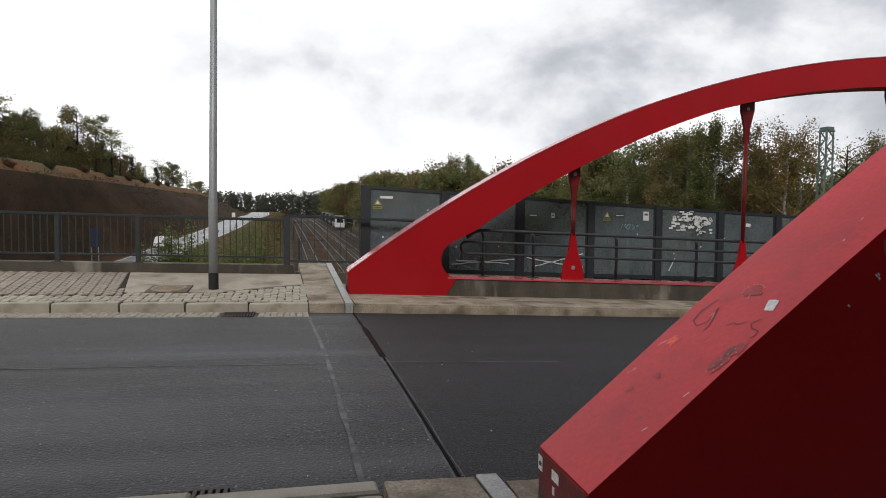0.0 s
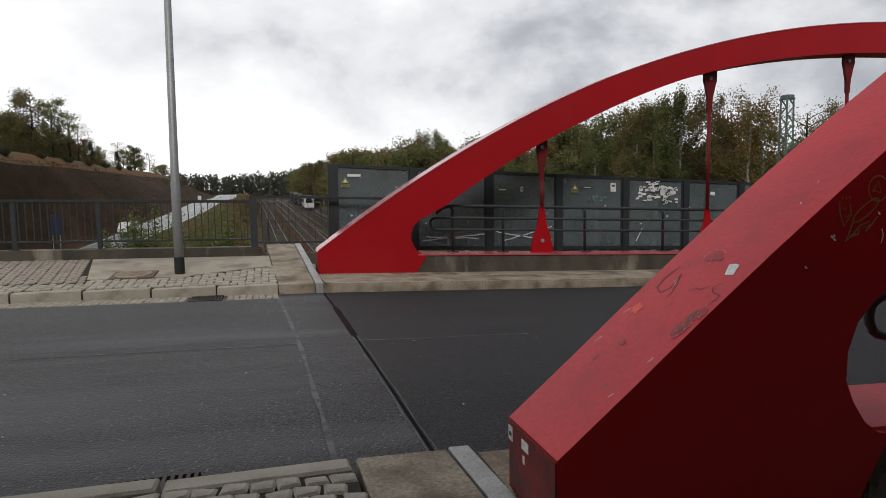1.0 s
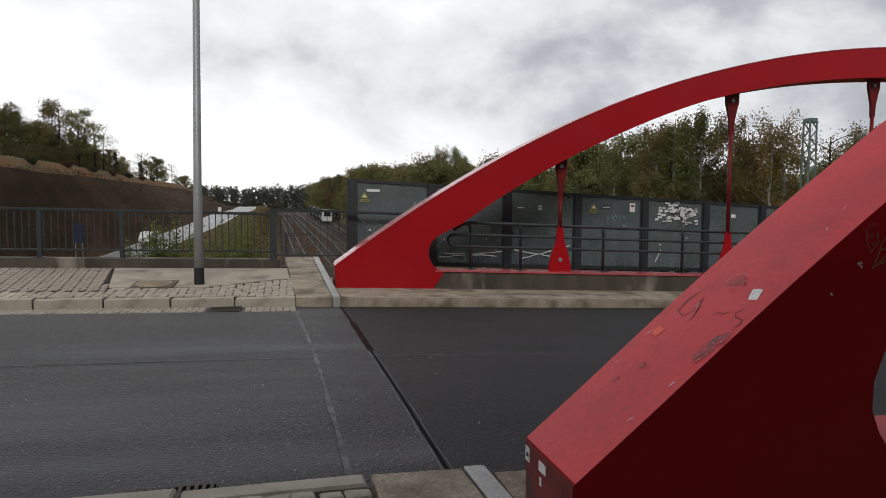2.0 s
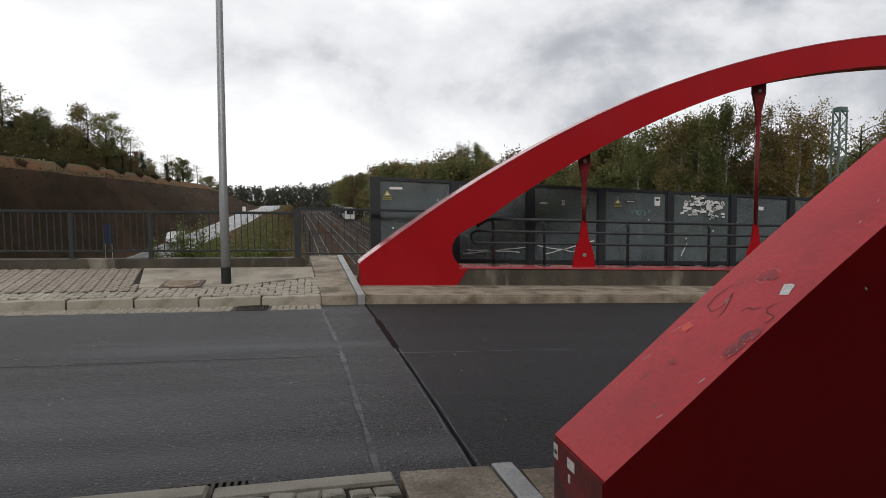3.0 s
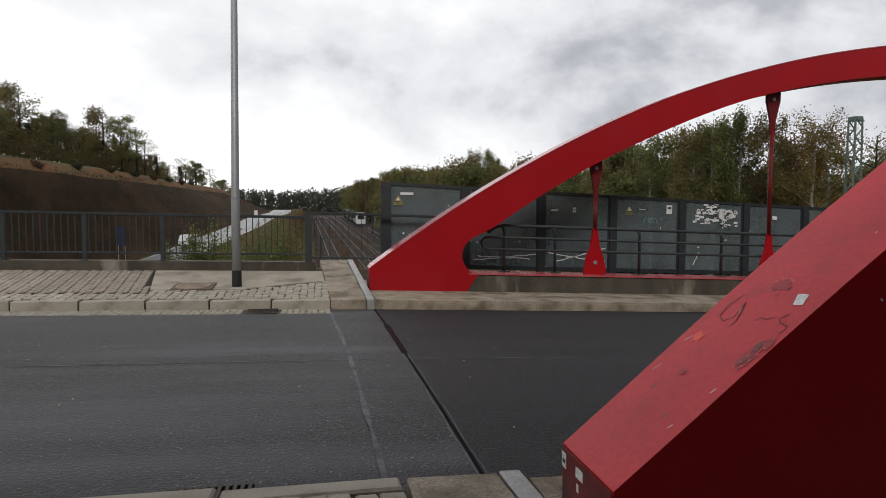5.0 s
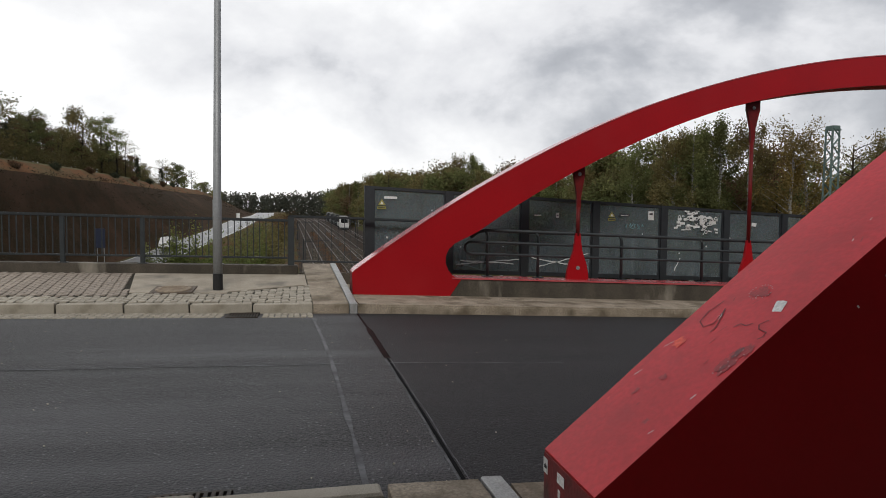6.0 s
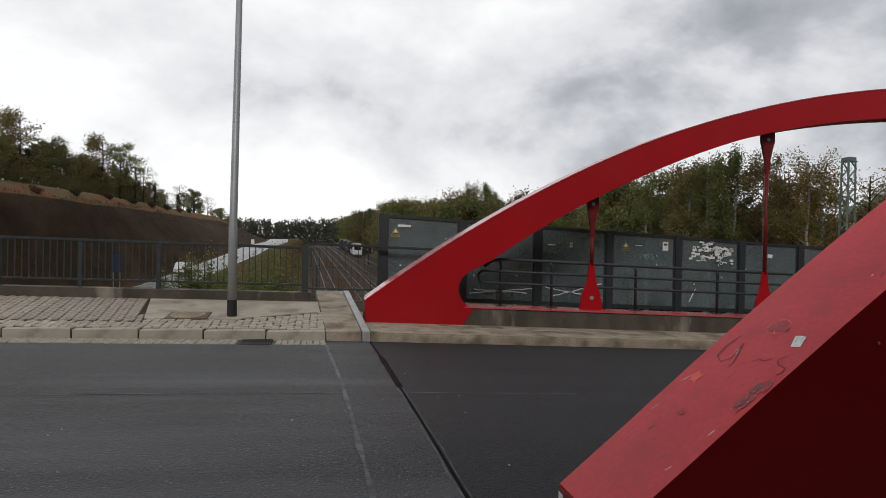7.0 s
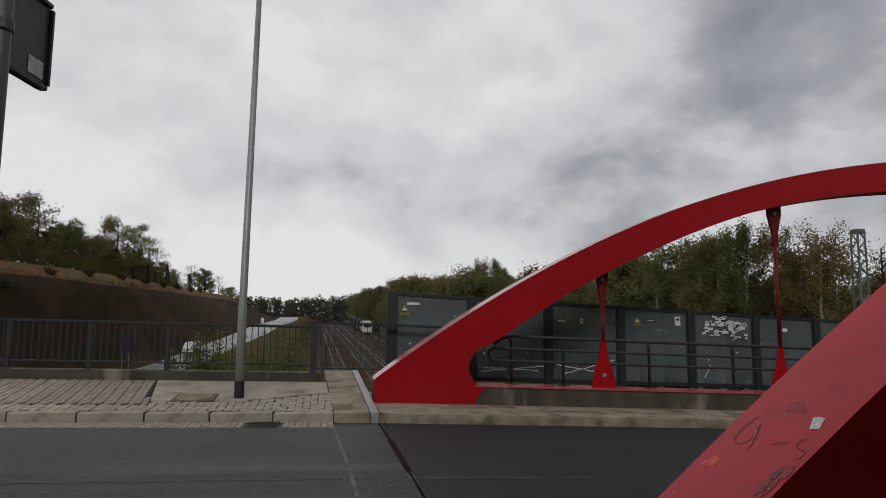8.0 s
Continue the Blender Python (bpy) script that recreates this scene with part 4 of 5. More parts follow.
for i in range(20):
    f = i / 19
    y = 72 - 28 * f + plant_rng.uniform(-1.5, 1.5)
    x = 23.0 + 3.8 * f + plant_rng.uniform(0, 6)
    z = ground_at(x, y) - 0.3
    plant(plant_rng.choice(["green", "olive", "birch2", "birch"]), x, y, z, plant_rng.uniform(5.2, 7.4) - z, 1.15, "birches behind the barrier")
# far wooded ridge
rng_far = np.random.default_rng(9)
far_tips = []
for i in range(420):
    x = -150 + i * 0.95
    y = 430 + 60 * rng_far.random()
    h = 13.0 + 4.5 * noise.noise((x * 0.045, 1, 2)) + 3 * rng_far.random() + 5 * max(0, min(1, (x + 8) / 30)) + 5 * max(0, min(1, (x - 40) / 60)) + 4 * max(0, min(1, (-60 - x) / 60))
    far_tips += [(x, y, z) for z in np.arange(-3.0, max(2.0, h), 1.5)]
ob = new("far_wood", leaf_mesh("far_wood", far_tips, (1.3, 1.2, 0.8), 110000, 0.7, LEAF_FAR, 4, 0.9))
tagged(ob, "dark wooded ridge on the horizon", "woods", kind="stuff")
for src in KINDS.values():
    for o in (*src.children_recursive, src):
        bpy.data.objects.remove(o)


# bushes on the verge beside the valley road and scrub on the bank
def bush(x, y, w, h, mat, seed, label, leaves=1500, size=0.10):
    z = ground_at(x, y) - 0.1
    b = thing("bush", label, "bush", (x, y, z), "bushes on the verge")
    rng = random.Random(seed)
    bm = bmesh.new()
    tips = []
    for i in range(16):
        a, r = rng.uniform(0, 6.28), rng.uniform(0.2, 1) * w
        tip = (r * math.cos(a), r * math.sin(a), h * rng.uniform(0.45, 1.0) * (1.1 - 0.4 * r / w))
        tube([(0.15 * tip[0], 0.15 * tip[1], 0), (0.6 * tip[0], 0.6 * tip[1], 0.6 * tip[2]), tip], [0.03, 0.018, 0.006], 4, bm)
        tips += [tuple(c * t for c in tip) for t in (0.5, 0.75, 1.0)]
    part("stem", bm, BARK, b)
    cr = new("foliage", leaf_mesh("foliage", tips, (w * 0.17, w * 0.17, h * 0.12), int(leaves * 1.6), size * 1.15, mat, seed))
    cr.parent = b


for i, (x, y, w, top, m, n) in enumerate(((-8.7, 34.2, 1.0, -0.1, LEAF_BUSH, 2600), (-8.0, 36.5, 1.1, 0.35, LEAF_BUSH, 3200), (-7.0, 36.0, 0.9, -0.2, LEAF_BUSH, 2600), (-9.8, 36.5, 1.0, -0.6, LEAF_GREEN, 2200), (-5.7, 33.0, 1.0, -0.3, LEAF_BUSH, 3000),
                                           (-4.6, 33.4, 1.1, 0.15, LEAF_GREEN, 3000), (-3.4, 33.2, 1.0, -0.1, LEAF_BUSH, 3000), (-2.3, 33.6, 0.9, -0.3, LEAF_OLIVE, 2600), (-11.4, 38, 0.9, -0.9, LEAF_GREEN, 1800), (-5.6, 44, 1.6, 0.2, LEAF_OLIVE, 3000), (-3.8, 48, 1.8, 0.3, LEAF_OLIVE, 3000),
                                           (-6.5, 60, 1.8, 0.0, LEAF_GREEN, 2600), (-5.0, 70, 2.0, 0.4, LEAF_OLIVE, 2600), (-7.0, 82, 2.2, 0.6, LEAF_GREEN, 2600), (-5.5, 95, 2.4, 1.0, LEAF_OLIVE, 2600), (-5.5, 115, 2.6, 1.8, LEAF_RUST, 2600), (-4.5, 135, 2.8, 2.6, LEAF_RUST, 2600), (-0.6, 40, 0.8, -3.2, LEAF_RUST, 1200))):
    bush(x, y, w, top - ground_at(x, y), m, 40 + i, "leafy green bush beside the valley road" if m in (LEAF_BUSH, LEAF_GREEN) else "brownish autumn bush beside the railway", n, 0.085)
for i in range(9):
    y = 62 + i * 13
    bush(-34.6 + plant_rng.uniform(-0.5, 0.8), y, 0.9, 1.1, LEAF_RUST if i % 2 else LEAF_DARK, 80 + i, "low dark shrub on the hill crest", 500, 0.12)
# rough scrub cover on banks
rs = np.random.default_rng(3)
pts = []
for i in range(1500):
    y = rs.uniform(20, 260) if i % 2 else rs.uniform(30, 130)
    cx = min(-35.0, road_l(y) - 9)
    x = rs.uniform(cx + 1.5, road_l(y) - 1.5)
    pts.append((x, y, ground_at(x, y) + 0.1))
tagged(new("bank_scrub", leaf_mesh("bank_scrub", pts, (0.8, 0.9, 0.22), 26000, 0.13, leaf_material("dry_brown_scrub", (0.056, 0.042, 0.026), (0.046, 0.040, 0.024), 0.25), 6, 0.35)), "dry brown scrub on the cut bank", "scrub", kind="stuff")
pts = []
for i in range(900):
    y = rs.uniform(12, 200)
    a, b = road_l(y) + 8, rail_x(y) - 8
    x = rs.uniform(a, b)
    pts.append((x, y, ground_at(x, y) + 0.1))
tagged(new("verge_scrub", leaf_mesh("verge_scrub", pts, (0.7, 0.9, 0.2), 13000, 0.15, LEAF_OLIVE, 7, 0.3)), "rough olive grass and scrub on the verge", "scrub", kind="stuff")


pts = []
for i in range(500):
    y = 14 + 150 * rs.random() ** 1.5
    off = rs.choice([-3.2, -3.2, -8.3, 0.8])
    pts.append((rail_x(y) + off + rs.normal(0, 0.35), y, rail_z(y) + 0.25))
tagged(new("track_weeds", leaf_mesh("track_weeds", pts, (0.3, 0.9, 0.2), 16000, 0.11, LEAF_RUST, 12, 0.35)), "brown and olive weeds between the tracks", "weeds", kind="stuff")


# ---- railway things ----
def lattice_mast(x, y, base, top, w):
    mast = thing("catenary_mast", "grey green steel lattice catenary mast", "mast", (x, y, base), "catenary masts")
    h = top - base
    for sx in (-1, 1):
        for sy in (-1, 1):
            part("leg", tube([(sx * w * 0.62, sy * 0.3, 0), (sx * w * 0.45, sy * 0.2, h)], 0.062, 4), MAST_PAINT, mast)
    n = int(h / (w * 1.0))
    for i in range(n):
        z0, z1 = h * i / n, h * (i + 1) / n
        k0, k1 = 0.62 - 0.17 * i / n, 0.62 - 0.17 * (i + 1) / n
        s = 1 if i % 2 else -1
        for sy in (-0.25, 0.25):
            part("brace", tube([(s * w * k0, sy, z0), (-s * w * k1, sy, z1)], 0.045, 4), MAST_PAINT, mast)
    part("cap", box(-w * 0.5, w * 0.5, -0.25, 0.25, h - 0.1, h + 0.12, bevel=0.02), MAST_PAINT, mast)
    part("bracket", tube([(w * 0.4, 0, h - 0.1), (w * 1.1, 0, h - 0.05)], 0.04, 5), MAST_PAINT, mast)
    return mast


lattice_mast(25.4, 16.0, ground_at(25.4, 16) - 0.2, 6.15, 0.44)
for y, x in ((95, rail_x(95) + 6.5), (140, rail_x(140) + 6.0), (190, rail_x(190) + 6.0), (70, rail_x(70) - 7.5), (130, rail_x(130) - 7.5)):
    z = rail_z(y)
    m = thing("catenary_mast", "slim steel catenary mast with bracket arm", "mast", (x, y, z - 0.1), "catenary masts")
    side = -1 if x > rail_x(y) else 1
    part("pole", tube([(0, 0, 0), (0, 0, 4.6)], [0.12, 0.09], 8), RAIL_PAINT, m)
    part("arm", tube([(0, 0, 4.2), (side * 3.2, 0, 4.35)], 0.04, 5), RAIL_PAINT, m)
    part("stay", tube([(0, 0, 4.55), (side * 2.6, 0, 4.34)], 0.025, 5), RAIL_PAINT, m)
for k in range(3):
    off = -3.0 + 4 * k
    bm = tube([(rail_x(y) + off, y, rail_z(y) + 4.15 + 0.12 * math.sin(y / 8)) for y in steps(30, 240, 40)], 0.02, 4)
    solo("overhead_wire", bm, STEEL, "thin overhead contact wire above the tracks", "wire", group="overhead wires")

# train standing in the cutting
ty = 180.0
train = thing("train", "white regional train with dark cab window on the tracks", "train", (rail_x(ty) + 6.8, ty, rail_z(ty) + 0.25))
for i in range(4):
    y0 = 0.4 + i * 19
    dx, dz = rail_x(ty + y0) - rail_x(ty), rail_z(ty + y0 + 9) - rail_z(ty)
    car = part("carriage", box(-1.4 + dx, 1.4 + dx, y0, y0 + 18.2, 0.5 + dz * 0.8, 3.7 + dz * 0.8, bevel=0.28), CAR_WHITE if i < 1 else FRAME_PAINT, train, "white painted car body" if i < 1 else "dark grey car body")
    for s in (-1.41, 1.41):
        part("window_band", box(dx + s - 0.02, dx + s + 0.02, y0 + 1, y0 + 17.2, 2.0 + dz * 0.8, 2.95 + dz * 0.8), CAR_GLASS, car)
    part("roof", box(-1.1 + dx, 1.1 + dx, y0 + 0.8, y0 + 17.5, 3.66 + dz * 0.8, 3.95 + dz * 0.8, bevel=0.1), STRIP, car)
bm = prism([(-1.35, 0.55), (-1.4, 1.6), (-1.2, 3.1), (-0.8, 3.6), (0.8, 3.6), (1.2, 3.1), (1.4, 1.6), (1.35, 0.55)], -0.55, 0.6, bevel=0.12)
cab = part("cab", bm, CAR_WHITE, train)
part("windscreen", prism([(-1.0, 2.0), (-0.95, 3.05), (-0.6, 3.3), (0.6, 3.3), (0.95, 3.05), (1.0, 2.0)], -0.6, -0.5, bevel=0.02), CAR_GLASS, cab, "dark windscreen")
part("skirt", box(-1.2, 1.2, -0.62, 0.5, -0.02, 0.6, bevel=0.08), FRAME_PAINT, cab, "dark front skirt")
for s in (-0.85, 0.85):
    part("headlight", box(s - 0.17, s + 0.17, -0.63, -0.5, 1.15, 1.32, bevel=0.03), WHITE, cab)

# van on the valley road
vy = 101.0
vx = road_l(vy) + 1.9
van = thing("van", "white van with dark windows on the valley road", "van", (vx, vy, road_z(vy) + 0.07))
side = [(-2.3, 0.35), (-2.35, 0.9), (-2.0, 1.05), (-1.35, 1.75), (-1.0, 1.9), (2.2, 1.9), (2.35, 1.6), (2.35, 0.35)]
bm = prism(side, -0.92, 0.92, bevel=0.06)
bm.transform(Matrix.Rotation(radians(86), 4, "Z"))
body = part("body", bm, CAR_WHITE, van)
bm = prism([(-1.98, 1.07), (-1.38, 1.70), (-1.30, 1.70), (-1.85, 1.07)], -0.8, 0.8)
bm.transform(Matrix.Rotation(radians(86), 4, "Z"))
part("windscreen", bm, CAR_GLASS, body)
for s in (-0.925, 0.925):
    bm = box(-1.2, 1.9, s - 0.01, s + 0.01, 1.15, 1.68, bevel=0.004)
    bm.transform(Matrix.Rotation(radians(86), 4, "Z"))
    part("side_window", bm, CAR_GLASS, body)
for wx in (-1.45, 1.5):
    for wy in (-0.85, 0.85):
        bm = bmesh.new()
        bmesh.ops.create_cone(bm, cap_ends=True, segments=16, radius1=0.33, radius2=0.33, depth=0.2, matrix=Matrix.Translation((wx, wy, 0.33)) @ Matrix.Rotation(radians(90), 4, "X"))
        bm.transform(Matrix.Rotation(radians(86), 4, "Z"))
        part("wheel", bm, BLACK, van)
for wy in (-0.7, 0.7):
    bm = box(-2.37, -2.3, wy - 0.14, wy + 0.14, 0.72, 0.88, bevel=0.02)
    bm.transform(Matrix.Rotation(radians(86), 4, "Z"))
    part("headlight", bm, STRIP, body)


# ---- traffic signs ----
gzs = ground_at(-22.6, 65.7)
ts = thing("traffic_sign", "dark blue road sign on two posts by the valley road", "traffic sign", (-22.7, 65.7, gzs))
for s in (-0.35, 0.35):
    part("post", tube([(s, 0, -0.2), (s, 0, -0.15 - gzs)], 0.04, 6), STEEL, ts)
part("panel", box(-0.5, 0.5, -0.06, -0.03, -2.3 - gzs, -0.15 - gzs, bevel=0.01), SIGN_BLUE, ts)
gzs = ground_at(-17.5, 158)
ws = thing("traffic_sign", "small pale roadside sign by the valley road", "traffic sign", (-17.6, 158.0, gzs))
part("post", tube([(0, 0, -0.2), (0, 0, 1.7 - gzs)], 0.05, 6), STEEL, ws)
part("panel", box(-0.42, 0.42, -0.08, -0.05, 0.55 - gzs, 1.75 - gzs, bevel=0.02), WHITE, ws)

SX, SY = -1.575, -7.99
sign = thing("road_sign", "grey backed road sign on a steel pole at the kerb", "traffic sign", (SX, SY, 0.10 + gz(SX)))
pole = part("pole", tube([(0, 0, 0), (0.0, 0, 4.3)], 0.037, 14), SIGN_BACK, sign, smooth=True)


def rounded(w, h, r):
    pts = []
    for cx, cz, a0 in ((w - r, r, -90), (w - r, h - r, 0), (r, h - r, 90), (r, r, 180)):
        pts += [(cx + r * math.cos(radians(a0 + 15 * k)), cz + r * math.sin(radians(a0 + 15 * k))) for k in range(7)]
    return pts


PLATE = Matrix.Translation((-0.10, 0.02, 2.735)) @ Matrix.Rotation(radians(82), 4, "Z")
bm = prism(rounded(0.50, 0.475, 0.05), -0.012, 0.012)
bm.transform(PLATE)
plate = part("plate", bm, SIGN_BACK, sign, "grey metal sign back")
for a, b, c, d in ((0.02, 0.48, 0.0, 0.025), (0.02, 0.48, 0.45, 0.475), (0.475, 0.50, 0.03, 0.445)):
    bm = box(a, b, -0.03, 0.012, c, d, bevel=0.004)
    bm.transform(PLATE)
    part("rim", bm, FRAME_PAINT, plate)
bm = box(0.33, 0.45, -0.0165, -0.0135, 0.05, 0.14)
bm.transform(PLATE)
part("sticker", bm, WHITE, plate, "worn white sticker")
for z in (2.84, 3.16):
    part("clamp", tube([(0, 0, z), (0, 0, z + 0.05)], 0.046, 14), SIGN_BACK, sign)


# ---- stickers and writing on the barrier ----
def pane_mark(name, x, z, w, h, mat, lab, lean=0.0, back=0.0):
    bm = box(-w / 2, w / 2, -0.001, 0.001, -h / 2, h / 2)
    bm.transform(Matrix.Translation((x, PAN_Y - 0.014 - back, z + gz(x))) @ Matrix.Rotation(radians(lean), 4, "Y"))
    bm.transform(binv)
    return part(name, bm, mat, barrier, lab)


pane_mark("sticker", 1.75, 2.10, 0.30, 0.055, WHITE, "white strip sticker", 1)
for x, z in ((1.55, 1.92), (7.22, 1.90)):
    bm = prism([(-0.09, 0.0), (0.09, 0.0), (0, 0.14)], -0.001, 0.001)
    bm.transform(binv @ Matrix.Translation((x, PAN_Y - 0.014, z + gz(x))))
    part("warning_triangle", bm, YELLOW, barrier, "yellow warning triangle sticker")
    bm = prism([(-0.04, 0.02), (0.04, 0.02), (0, 0.09)], -0.001, 0.001)
    bm.transform(binv @ Matrix.Translation((x, PAN_Y - 0.017, z + gz(x))))
    part("warning_symbol", bm, WHITE, barrier)
    pane_mark("sticker", x, z - 0.06, 0.20, 0.06, YELLOW, "yellow warning label")
    pane_mark("print", x, z - 0.06, 0.16, 0.02, INK, "", back=0.003)
pane_mark("sticker", 5.3, 1.86, 0.18, 0.028, WHITE, "white strip sticker")
pane_mark("sticker", 5.8, 1.88, 0.08, 0.12, WHITE, "small white sticker")
pane_mark("print", 5.8, 1.88, 0.05, 0.03, INK, "", back=0.003)
pane_mark("sticker", 7.56, 1.96, 0.28, 0.06, INK, "black strip sticker")
pane_mark("print", 7.56, 1.96, 0.2, 0.015, WHITE, "", back=0.003)
pane_mark("sticker", 8.28, 1.98, 0.15, 0.22, WHITE, "white shield sticker")
pane_mark("print", 8.28, 2.02, 0.09, 0.05, INK, "", back=0.003)
mark_rng = random.Random(21)
for i in range(72):
    x, z = mark_rng.triangular(8.92, 10.2, 9.65), mark_rng.triangular(1.60, 2.2, 1.9)
    w, h = mark_rng.uniform(0.04, 0.15), mark_rng.uniform(0.025, 0.075)
    if i % 6 == 0:
        bm = bmesh.new()
        bmesh.ops.create_cone(bm, cap_ends=True, segments=14, radius1=0.045, radius2=0.045, depth=0.002, matrix=Matrix.Translation((x, PAN_Y - 0.014 - 0.0005 * i, z + gz(x))) @ Matrix.Rotation(radians(90), 4, "X"))
        bm.transform(binv)
        part("sticker", bm, WHITE, barrier, "round white sticker")
        pane_mark("print", x, z, 0.045, 0.04, INK, "", 0, 0.0005 * i + 0.003)
        continue
    pane_mark("sticker", x, z, w, h, WHITE if i % 9 else INK, "", mark_rng.choice((0, 0, 0, 6, -8, 14)), 0.0005 * i)
    if i % 3 == 0:
        pane_mark("print", x, z, w * 0.6, h * 0.25, INK, "", 0, 0.0005 * i + 0.003)
pane_mark("sticker", 11.22, 1.88, 0.14, 0.09, WHITE, "small white sticker", 8)
for i in range(22):
    pane_mark("sticker", mark_rng.uniform(1.5, 17), mark_rng.uniform(0.7, 2.1), mark_rng.uniform(0.02, 0.05), mark_rng.uniform(0.02, 0.05), WHITE, "", mark_rng.uniform(-40, 40))


def stroke(points, width, mat, parent, inv, name="scribble", lab="", normal=Vector((0, -1, 0))):
    bm = bmesh.new()
    prev = None
    pts = [Vector(p) for p in points]
    for i, p in enumerate(pts):
        d = (pts[min(i + 1, len(pts) - 1)] - pts[max(i - 1, 0)]).normalized()
        s = d.cross(normal).normalized() * width / 2
        pair = (bm.verts.new(p + s), bm.verts.new(p - s))
        if prev:
            bm.faces.new((prev[0], prev[1], pair[1], pair[0]))
        prev = pair
    bm.transform(inv)
    return part(name, bm, mat, parent, lab)


for k in range(6):
    cx = 7.60 + 0.085 * k
    tag = [(cx + mark_rng.uniform(-0.06, 0.07), PAN_Y - 0.02, 1.70 + gz(7.8) + 0.02 * (k % 2) + mark_rng.uniform(-0.09, 0.09)) for i in range(5)]
    stroke(tag, 0.014, TEAL, barrier, binv, lab="teal felt-pen scribble")
# White strokes drawn low on the panes in place of reflections in the glass.
for a, b in (((3.3, 0.62), (4.85, 0.74)), ((5.15, 0.84), (6.15, 0.66)), ((5.3, 0.62), (6.6, 0.93)), ((3.4, 0.72), (4.7, 0.63)), ((8.95, 0.62), (9.12, 0.95)), ((6.3, 0.62), (6.6, 0.64))):
    pts = [(a[0] + (b[0] - a[0]) * k / 12, PAN_Y - 0.02, a[1] + (b[1] - a[1]) * k / 12 + gz(a[0]) + mark_rng.uniform(-0.012, 0.012)) for k in range(13)]
    stroke(pts, 0.022, WHITE, barrier, binv, "scratch", "white stroke drawn as a reflection in the glass")


# ---- stickers, scuffs and scribbles on the near arch ----
def near_surface(x):
    return NZ(arch_top(TIP + (x - 1.10) / 0.84))


def slope_normal(x):
    return Vector((-(near_surface(x + 0.02) - near_surface(x - 0.02)) / 0.04, 0, 1)).normalized()


def on_top(points, lift=0.0012):
    return [(x, y, near_surface(x) + lift * 1.5) for x, y in points]


def patch(name, cx, cy, pts, mat, lab, lift=0.0012):
    bm = bmesh.new()
    bm.faces.new([bm.verts.new(p) for p in on_top([(cx + a, cy + b) for a, b in pts], lift)])
    bm.transform(near_inv)
    return part(name, bm, mat, near_arch, lab)


def blob(rx, ry, seed, n=44):
    out = []
    for k in range(n):
        a = 2 * math.pi * k / n
        r = 0.75 + 0.45 * noise.noise((math.cos(a) * 1.7, math.sin(a) * 1.7, seed)) + 0.35 * noise.noise((math.cos(a) * 5, math.sin(a) * 5, seed))
        out.append((rx * r * math.cos(a), ry * r * math.sin(a)))
    return out


patch("sticker", 2.05, -8.466, [(-0.033, 0.010), (-0.004, 0.030), (0.023, 0.046), (0.030, 0.012), (0.028, -0.016), (0.0, -0.028), (-0.025, -0.040), (-0.028, -0.015)], WHITE, "torn white sticker")
patch("paint_patch", 1.765, -8.11, blob(0.042, 0.04, 3.3), ORANGE, "orange touched-up paint spot")
patch("paint_patch", 1.385, -8.045, blob(0.05, 0.022, 2.1), ORANGE_FAINT, "bright red repainted spot", 0.0009)
patch("scuff", 1.755, -8.515, blob(0.085, 0.05, 5.1), SCUFF, "dark grey scuffed patch")
patch("scuff", 1.82, -8.545, blob(0.05, 0.03, 6.4), SCUFF, "", 0.002)
patch("scuff", 1.80, -8.515, blob(0.035, 0.022, 9.4), SCUFF_DARK, "", 0.0026)
patch("scuff", 1.725, -8.52, blob(0.03, 0.014, 4.4), SCUFF_DARK, "", 0.0026)
patch("scuff", 1.42, -8.41, blob(0.02, 0.02, 7.7), SCUFF, "")
patch("scuff", 2.10, -8.275, blob(0.04, 0.06, 8.3), SCUFF, "worn brownish paint patch")
patch("scuff", 1.50, -8.17, blob(0.03, 0.016, 1.3), SCUFF, "")
patch("scuff", 1.60, -8.25, blob(0.02, 0.03, 1.9), SCUFF, "")
for k in range(22):
    a = 2 * math.pi * k / 22
    if k % 5 != 3:
        patch("paint_chip", 2.10 + 0.042 * math.cos(a), -8.275 + 0.062 * math.sin(a), blob(0.004, 0.005, 0.7 * k, 8), CHIP, "", 0.003)
for k in range(9):
    patch("paint_chip", 1.69 + 0.016 * k, -8.50 - 0.007 * (k * 5 % 9), blob(0.004, 0.007, 0.9 * k, 8), CHIP, "", 0.0034)


def top_stroke(pts, w, mat, lab=""):
    fine = []
    for a, b in zip(pts, pts[1:]):
        fine += [(a[0] + (b[0] - a[0]) * k / 4, a[1] + (b[1] - a[1]) * k / 4) for k in range(4)]
    fine.append(pts[-1])
    stroke(on_top(fine, 0.0016), w, mat, near_arch, near_inv, lab=lab, normal=slope_normal(pts[0][0]))


